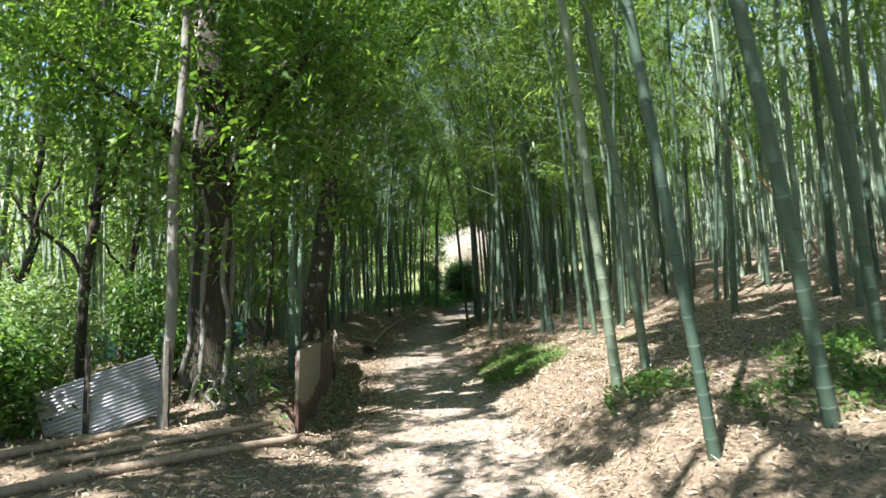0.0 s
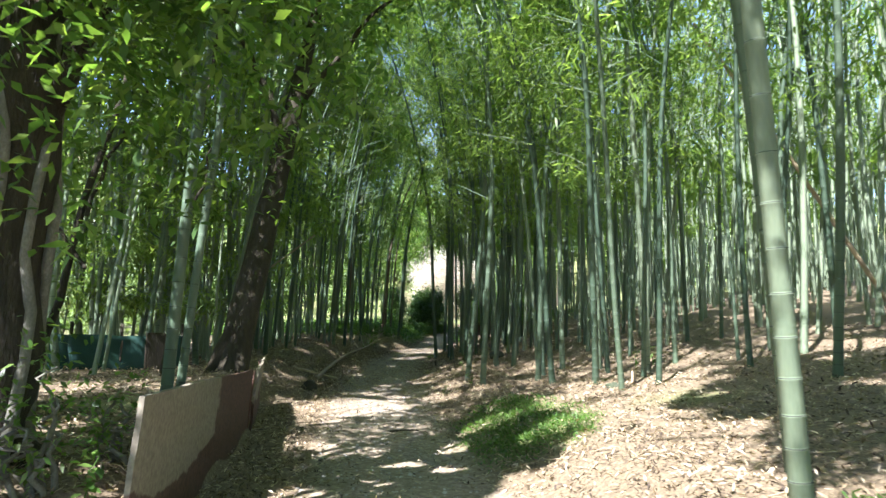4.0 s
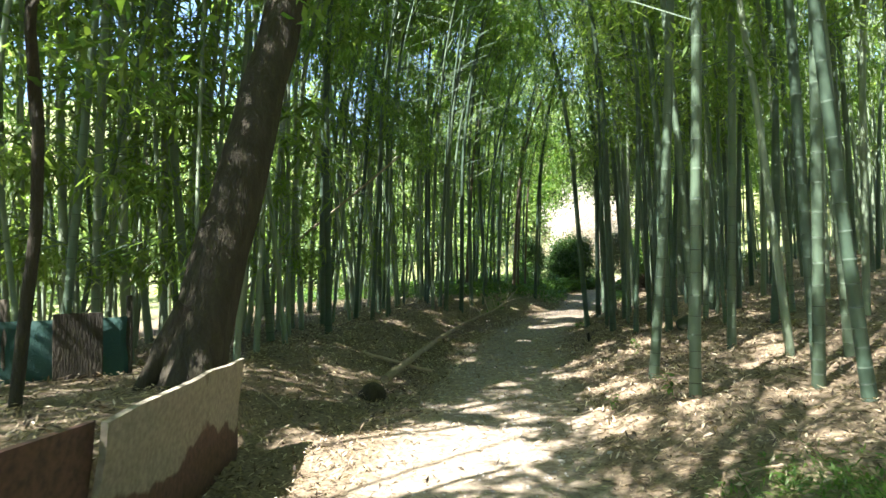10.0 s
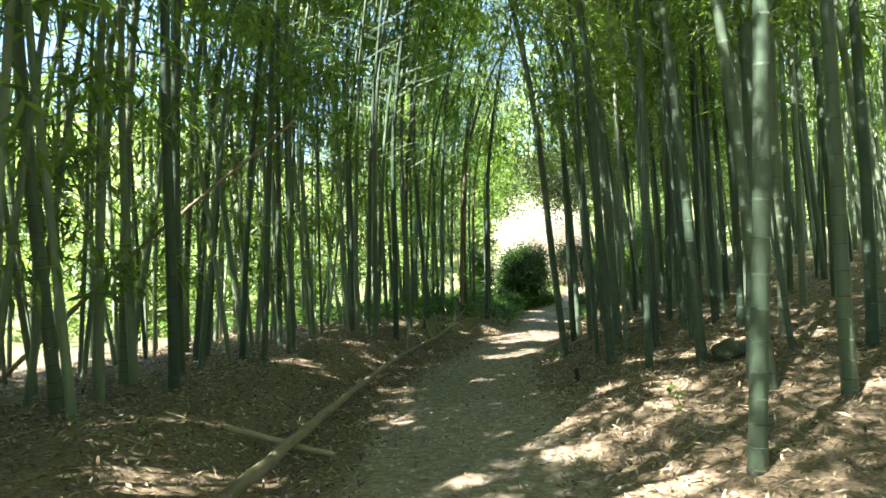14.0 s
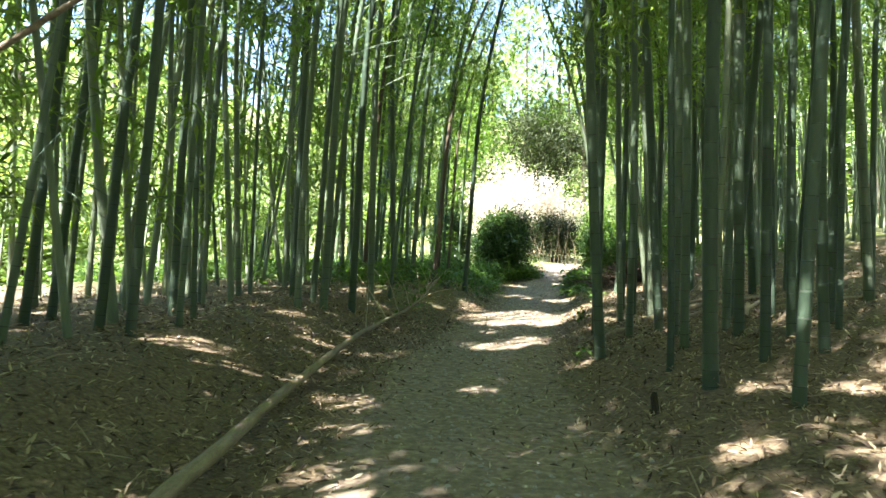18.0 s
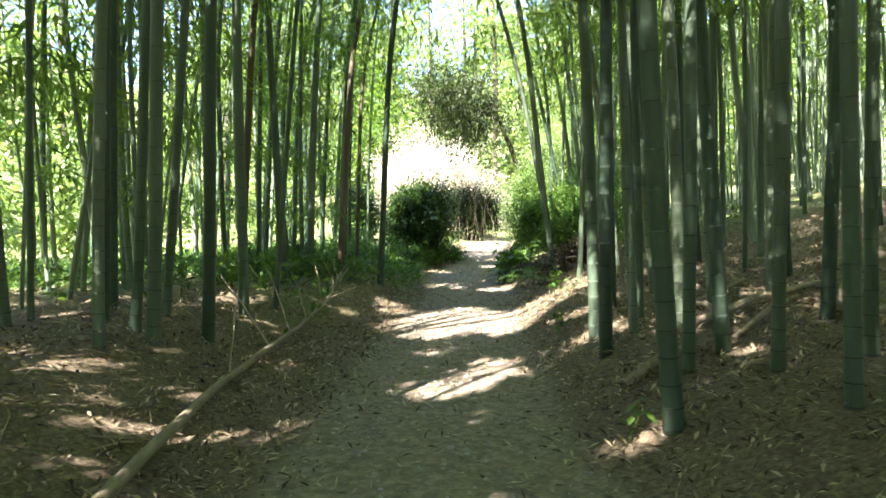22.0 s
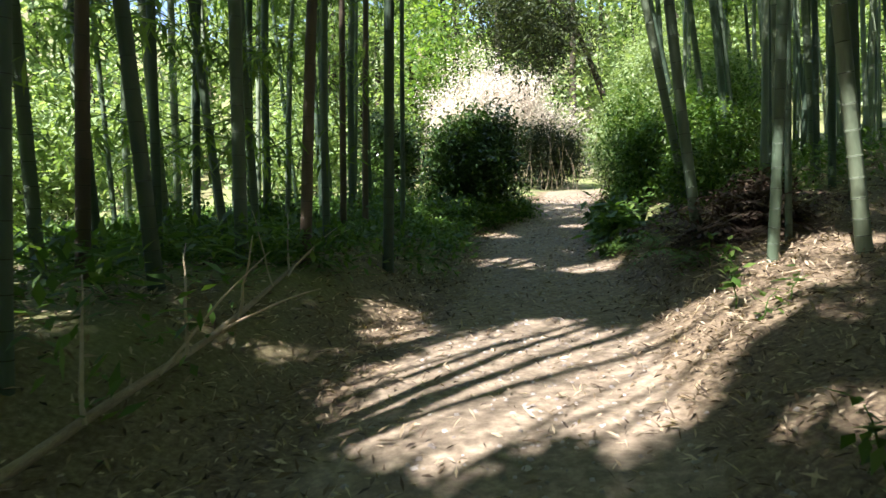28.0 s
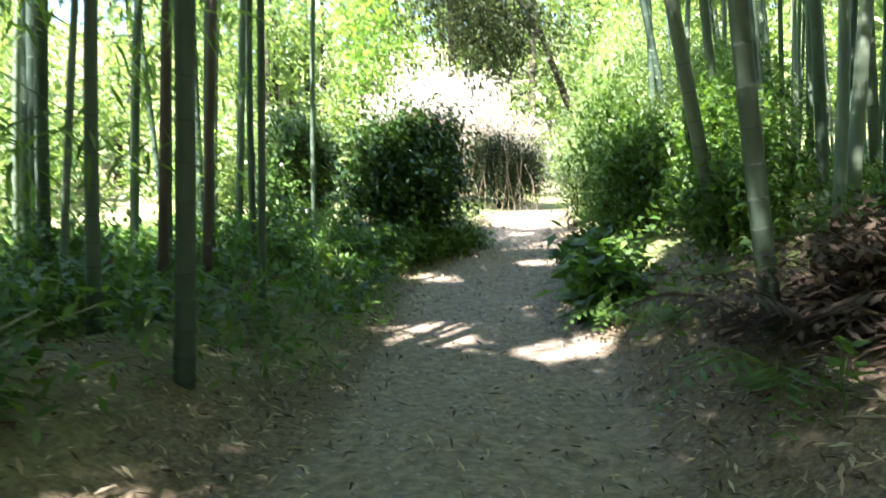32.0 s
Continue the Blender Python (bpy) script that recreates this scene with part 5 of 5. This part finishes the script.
pv, pq = [], []
base_v = np.array([(-1, -1, -0.6), (1, -1, -0.6), (1, 1, -0.6), (-1, 1, -0.6), (-0.6, -0.6, 0.6), (0.7, -0.5, 0.5), (0.6, 0.6, 0.7), (-0.5, 0.7, 0.55)])
base_q = np.array([(4, 5, 6, 7), (0, 1, 5, 4), (1, 2, 6, 5), (2, 3, 7, 6), (3, 0, 4, 7)])
stones = []
rs = np.random.default_rng(15)
for k in range(6500):
    y = rs.uniform(0, 48)
    x = float(np.interp(y, PATH_Y, PATH_X)) + rs.normal(0, 0.55)
    s = rs.uniform(0.004, 0.016) * (1.8 if rs.random() < 0.04 else 1)
    a = rs.uniform(0, 6.28)
    rot = np.array([[math.cos(a), -math.sin(a), 0], [math.sin(a), math.cos(a), 0], [0, 0, 0.7]])
    stones.append((base_v * s * rs.uniform(0.7, 1.3, 3) @ rot.T + [x, y, ground_z(x, y) + s * 0.2], base_q))
tagged(new("gravel", mesh_np("gravel", *join_arrays(stones), M_PEBBLE)), "small grey stones strewn on the track", "gravel", kind="stuff")


def weeds(name, label, region, count, tall, leaf, width, mat, seed):
    """Low herbs: short stalks with leaves all round, where the soil is green."""
    r = random.Random(seed)
    out = []
    x0, x1, y0, y1 = region
    while len(out) < count:
        x, y = r.uniform(x0, x1), r.uniform(y0, y1)
        if abs(side_of(x, y)) < 0.95 or r.random() > turf_at(x, y):
            continue
        for k in range(5):
            out.append((x + r.gauss(0, 0.05), y + r.gauss(0, 0.05), r.uniform(0.02, tall)))
    return scatter(name, label, "undergrowth", out, mat, leaf, width, -0.35, 0.2, seed)


weeds("grass_patch", "fresh green grass and herbs beside the track", (0.3, 2.6, 10.2, 15.8), 7000, 0.05, 0.07, 0.014, M_HERB, 21)
weeds("low_herbs", "low green herbs in the leaf litter by the bamboo", (1.2, 4.6, 4.4, 8.2), 2400, 0.12, 0.08, 0.03, M_HERB, 25)
weeds("undergrowth", "low green undergrowth between the culms", (-9, -1.2, 28, 48), 24000, 0.4, 0.16, 0.05, M_HERB, 22)
weeds("bank_herbs", "green herbs along the edge of the bank", (2.2, 8, 35, 50), 9000, 0.45, 0.13, 0.045, M_HERB, 23)


# ---- dead poles, ferns and seedlings ----
pole_thing("leaning_pole", "pale dead bamboo pole leaning across the hillside grove", [(9.6, 16.9, 1.5), (6.7, 16.9, 5.7), (5.4, 16.9, 7.4)], 0.05, 0.03, M_DEAD, "pole", 7)
pole_thing("leaning_pole", "dead bamboo pole leaning among the grey-green culms", [(-6.6, 22.8, 0.15), (-4.88, 23.0, 1.76), (-2.8, 23.5, 3.55)], 0.035, 0.02, M_OLDPOLE, "pole", 8)
for k, (x, y, a, n) in enumerate(((2.8, 27.9, 40, 1.8), (3.2, 27.5, 65, 1.5), (3.0, 28.4, 20, 2.2), (3.6, 28.0, 50, 1.6), (2.6, 28.6, 75, 1.2), (1.35, 27.1, 28, 0.75), (3.3, 29.6, 35, 1.4), (3.9, 27.2, 10, 1.6))):
    dx, dy = math.cos(radians(a)) * n / 2, math.sin(radians(a)) * n / 2
    r = 0.028 + 0.006 * (k % 3)
    pole_thing("dead_pole", "dead bamboo pole lying on the bank", [(x - dx, y - dy, ground_z(x - dx, y - dy) + r), (x, y, ground_z(x, y) + r + 0.05), (x + dx, y + dy, ground_z(x + dx, y + dy) + r)], r, r * 0.8, M_OLDPOLE, "pole", 10 + k)


def fern(x, y, fronds, reach, mat, label, seed, droop=0.35, leaf=0.09):
    """Arching fronds with paired leaflets."""
    r = random.Random(seed)
    root = thing("fern", label, "fern", at=on(x, y))
    for k in range(fronds):
        a = k / fronds * 6.28 + r.uniform(-0.3, 0.3)
        n = reach * r.uniform(0.7, 1.15)
        v, q = [], []
        for i in range(10):
            t = i / 9
            c = Vector((math.cos(a) * n * t, math.sin(a) * n * t, n * (0.75 * t - (0.75 + droop) * t * t * 0.8) + 0.03))
            side = Vector((-math.sin(a), math.cos(a), 0))
            fwd = Vector((math.cos(a), math.sin(a), -0.3 * t))
            w = leaf * (1.25 - t) * 1.6 + 0.012
            b = len(v)
            v += [tuple(c), tuple(c + Vector((0, 0, 0.005)))]
            if i:
                q.append((last, b, b + 1, last + 1))
            last = b
            for sgn in (-1, 1):
                k2 = len(v)
                tip = c + side * sgn * w + fwd * w * 0.45 + Vector((0, 0, -0.25 * w))
                v += [tuple((c + tip) / 2 + fwd * 0.022), tuple(tip), tuple((c + tip) / 2 - fwd * 0.018)]
                q.append((b, k2, k2 + 1, k2 + 2))
        part("frond", mesh_np("frond", v, q, mat), root)
    return root


for k, (x, y) in enumerate(((3.0, 34.6), (3.35, 34.9), (3.2, 34.2), (3.6, 34.5), (2.95, 35.1))):
    fern(x, y, 15, 0.8 + 0.15 * (k % 2), M_DEADFERN, "dead rust-brown fern hanging over the bank", 70 + k, -0.2 + 0.3 * (k % 3), 0.13)
for k, (x, y) in enumerate(((2.64, 34.3), (2.9, 36.0), (2.75, 36.8), (3.1, 37.4), (3.2, 38.6), (3.4, 39.6))):
    fern(x, y, 8, 0.6, M_HERB, "green fern on the bank at the edge of the track", 80 + k, 0.3, 0.11)


def seedling(x, y, tall, leaf, n, seed, label):
    r = random.Random(seed)
    g = np.random.default_rng(seed)
    root = thing("seedling", label, "seedling", at=on(x, y))
    top = (r.gauss(0, 0.05), r.gauss(0, 0.05), tall)
    part("stem", mesh_np("stem", *tube(*limb((0, 0, -0.03), top, 0.0, 0.006, 0.003, seed, 6, 0.01), 6), M_HERB, smooth_shade=True), root)
    t = g.uniform(0.35, 1.0, n)[:, None]
    c = np.array(top) * t + g.normal(0, 0.03, (n, 3))
    v, q = leaves(c, g.uniform(0.7, 1.2, n) * leaf, g.uniform(0.4, 0.6, n) * leaf, g, -0.05, 0.6)
    part("leaves", mesh_np("leaves", v, q, M_HERB), root)


for k, (x, y, h, l, n) in enumerate(((2.2, 32.4, 0.3, 0.12, 20), (2.5, 33.0, 0.32, 0.12, 22), (2.35, 32.0, 0.2, 0.11, 14), (2.1, 31.9, 0.2, 0.1, 12), (2.6, 33.8, 0.32, 0.12, 20),
                                 (1.5, 6.6, 0.25, 0.09, 22), (1.8, 6.4, 0.28, 0.09, 26), (1.55, 6.95, 0.2, 0.08, 18), (2.6, 5.4, 0.3, 0.09, 30), (2.9, 5.8, 0.35, 0.1, 34), (3.2, 5.5, 0.3, 0.1, 28), (2.4, 5.9, 0.22, 0.09, 20), (3.4, 6.2, 0.3, 0.1, 24),
                                 (1.24, 17.5, 0.25, 0.1, 18), (0.63, 17.8, 0.16, 0.08, 14), (1.3, 20.7, 0.2, 0.09, 14), (0.62, 26.0, 0.2, 0.1, 14), (1.55, 29.86, 0.25, 0.1, 20), (1.4, 29.6, 0.2, 0.09, 14), (4.0, 16.2, 0.4, 0.1, 24), (4.5, 16.6, 0.35, 0.1, 20), (-2.35, 9.0, 0.3, 0.1, 24), (-2.2, 8.5, 0.25, 0.1, 20), (-2.0, 8.2, 0.2, 0.08, 16), (-2.6, 8.2, 0.3, 0.09, 20))):
    seedling(x, y, h, l, n, 300 + k, "small green seedling growing out of the leaf litter")
for k, (x, y, w, h) in enumerate(((0.2, 39.8, 0.5, 0.32), (0.75, 40.9, 0.5, 0.3), (1.25, 41.7, 0.5, 0.3), (1.75, 42.6, 0.55, 0.28), (-0.5, 38.7, 0.5, 0.3), (-1.3, 39.6, 0.6, 0.4), (-0.9, 41.2, 0.6, 0.45), (0.1, 41.6, 0.6, 0.4), (2.3, 43.6, 0.5, 0.25), (-2.0, 37.4, 0.6, 0.4), (-1.0, 37.6, 0.4, 0.25), (-3.0, 36.0, 0.6, 0.35))):
    shrub("low_bush", "low green bush of broad herbs beside the track", on(x, y, -0.05), (w, w, h), M_HERB, int(2600 * w), 0.1, 800 + k, "herb bushes along the track", stems=4, hollow=0.3)
for k, (x, y) in enumerate(((2.95, 38.0), (2.75, 37.3), (3.15, 38.9))):
    shrub("grass_tuft", "tall blue-green grass tuft at the foot of the bank", on(x, y, -0.03), (0.32, 0.4, 0.26), M_HERB, 900, 0.2, 830 + k, "grass tufts", stems=3, hollow=0.2)
weeds("track_side_herbs", "lush green herbs and ferns along the edge of the track", (-3.5, 1.3, 33.8, 43), 15000, 0.28, 0.13, 0.045, M_HERB, 24)


# ---- sticks and stubs ----
rt = random.Random(41)
sticks = []
while len(sticks) < 420:
    y = rt.uniform(1, 44)
    x = float(np.interp(y, PATH_Y, PATH_X)) + rt.uniform(-6, 6)
    if abs(side_of(x, y)) < 0.9:
        continue
    a, n = rt.uniform(0, 6.28), rt.uniform(0.12, 0.5)
    r = rt.uniform(0.003, 0.008)
    e = (x + math.cos(a) * n, y + math.sin(a) * n)
    m = ((x + e[0]) / 2, (y + e[1]) / 2)
    sticks.append(tube([(x, y, ground_z(x, y) + r), (*m, ground_z(*m) + r + 0.02), (*e, ground_z(*e) + r + rt.uniform(0, 0.05))], [r, r, r * 0.6], 6))
tagged(new("twig_litter", mesh_np("twig_litter", *join_arrays(sticks), M_DEAD, smooth_shade=True)), "thin dry twigs strewn over the leaf litter", "twigs", kind="stuff")
pole_thing("stick", "short dark stick lying on the track", [(-0.35, 13.95, ground_z(-0.35, 13.95) + 0.012), (-0.14, 14.02, ground_z(-0.14, 14.02) + 0.02), (0.06, 14.1, ground_z(0.06, 14.1) + 0.012)], 0.012, 0.009, M_BARK, "stick", 60)
for k, (x, y, h) in enumerate(((3.48, 14.8, 0.2), (1.05, 20.9, 0.12), (3.3, 10.2, 0.14), (-2.9, 30.3, 0.2), (3.6, 31.0, 0.18))):
    stub = thing("bamboo_stub", "short pale stub of a cut bamboo in the litter", "stump", "cut stubs", at=on(x, y, -0.02))
    part("shell", mesh_np("shell", *tube([(0, 0, -0.05), (0.005, 0, h * 0.5), (0.01, 0, h), (0.01, 0, h), (0.01, 0, h * 0.4)], [0.04, 0.038, 0.038, 0.028, 0.027], 12), M_DEAD, smooth_shade=False), stub)
slab = thing("split_stump", "pale tan split bamboo stump leaning in the undergrowth", "stump", at=on(-1.66, 37.69, -0.05))
slab.rotation_euler = (radians(-6), radians(-20), radians(20))
part("shell", mesh_np("shell", *tube([(0, 0, -0.1), (0, 0, 0.2), (0.01, 0, 0.42), (0.02, 0, 0.52)], [0.085, 0.08, 0.07, 0.03], 12), M_DEAD, smooth_shade=True), slab)
post = thing("dark_stub", "short dark rotten stub standing in the leaf litter", "stump", at=on(0.77, 23.54, -0.03))
part("shaft", mesh_np("shaft", *tube([(0, 0, -0.05), (0.006, 0.004, 0.08), (-0.004, 0.01, 0.16), (0.0, 0.01, 0.2)], [0.034, 0.03, 0.028, 0.018], 10), M_BARK, smooth_shade=True), post)
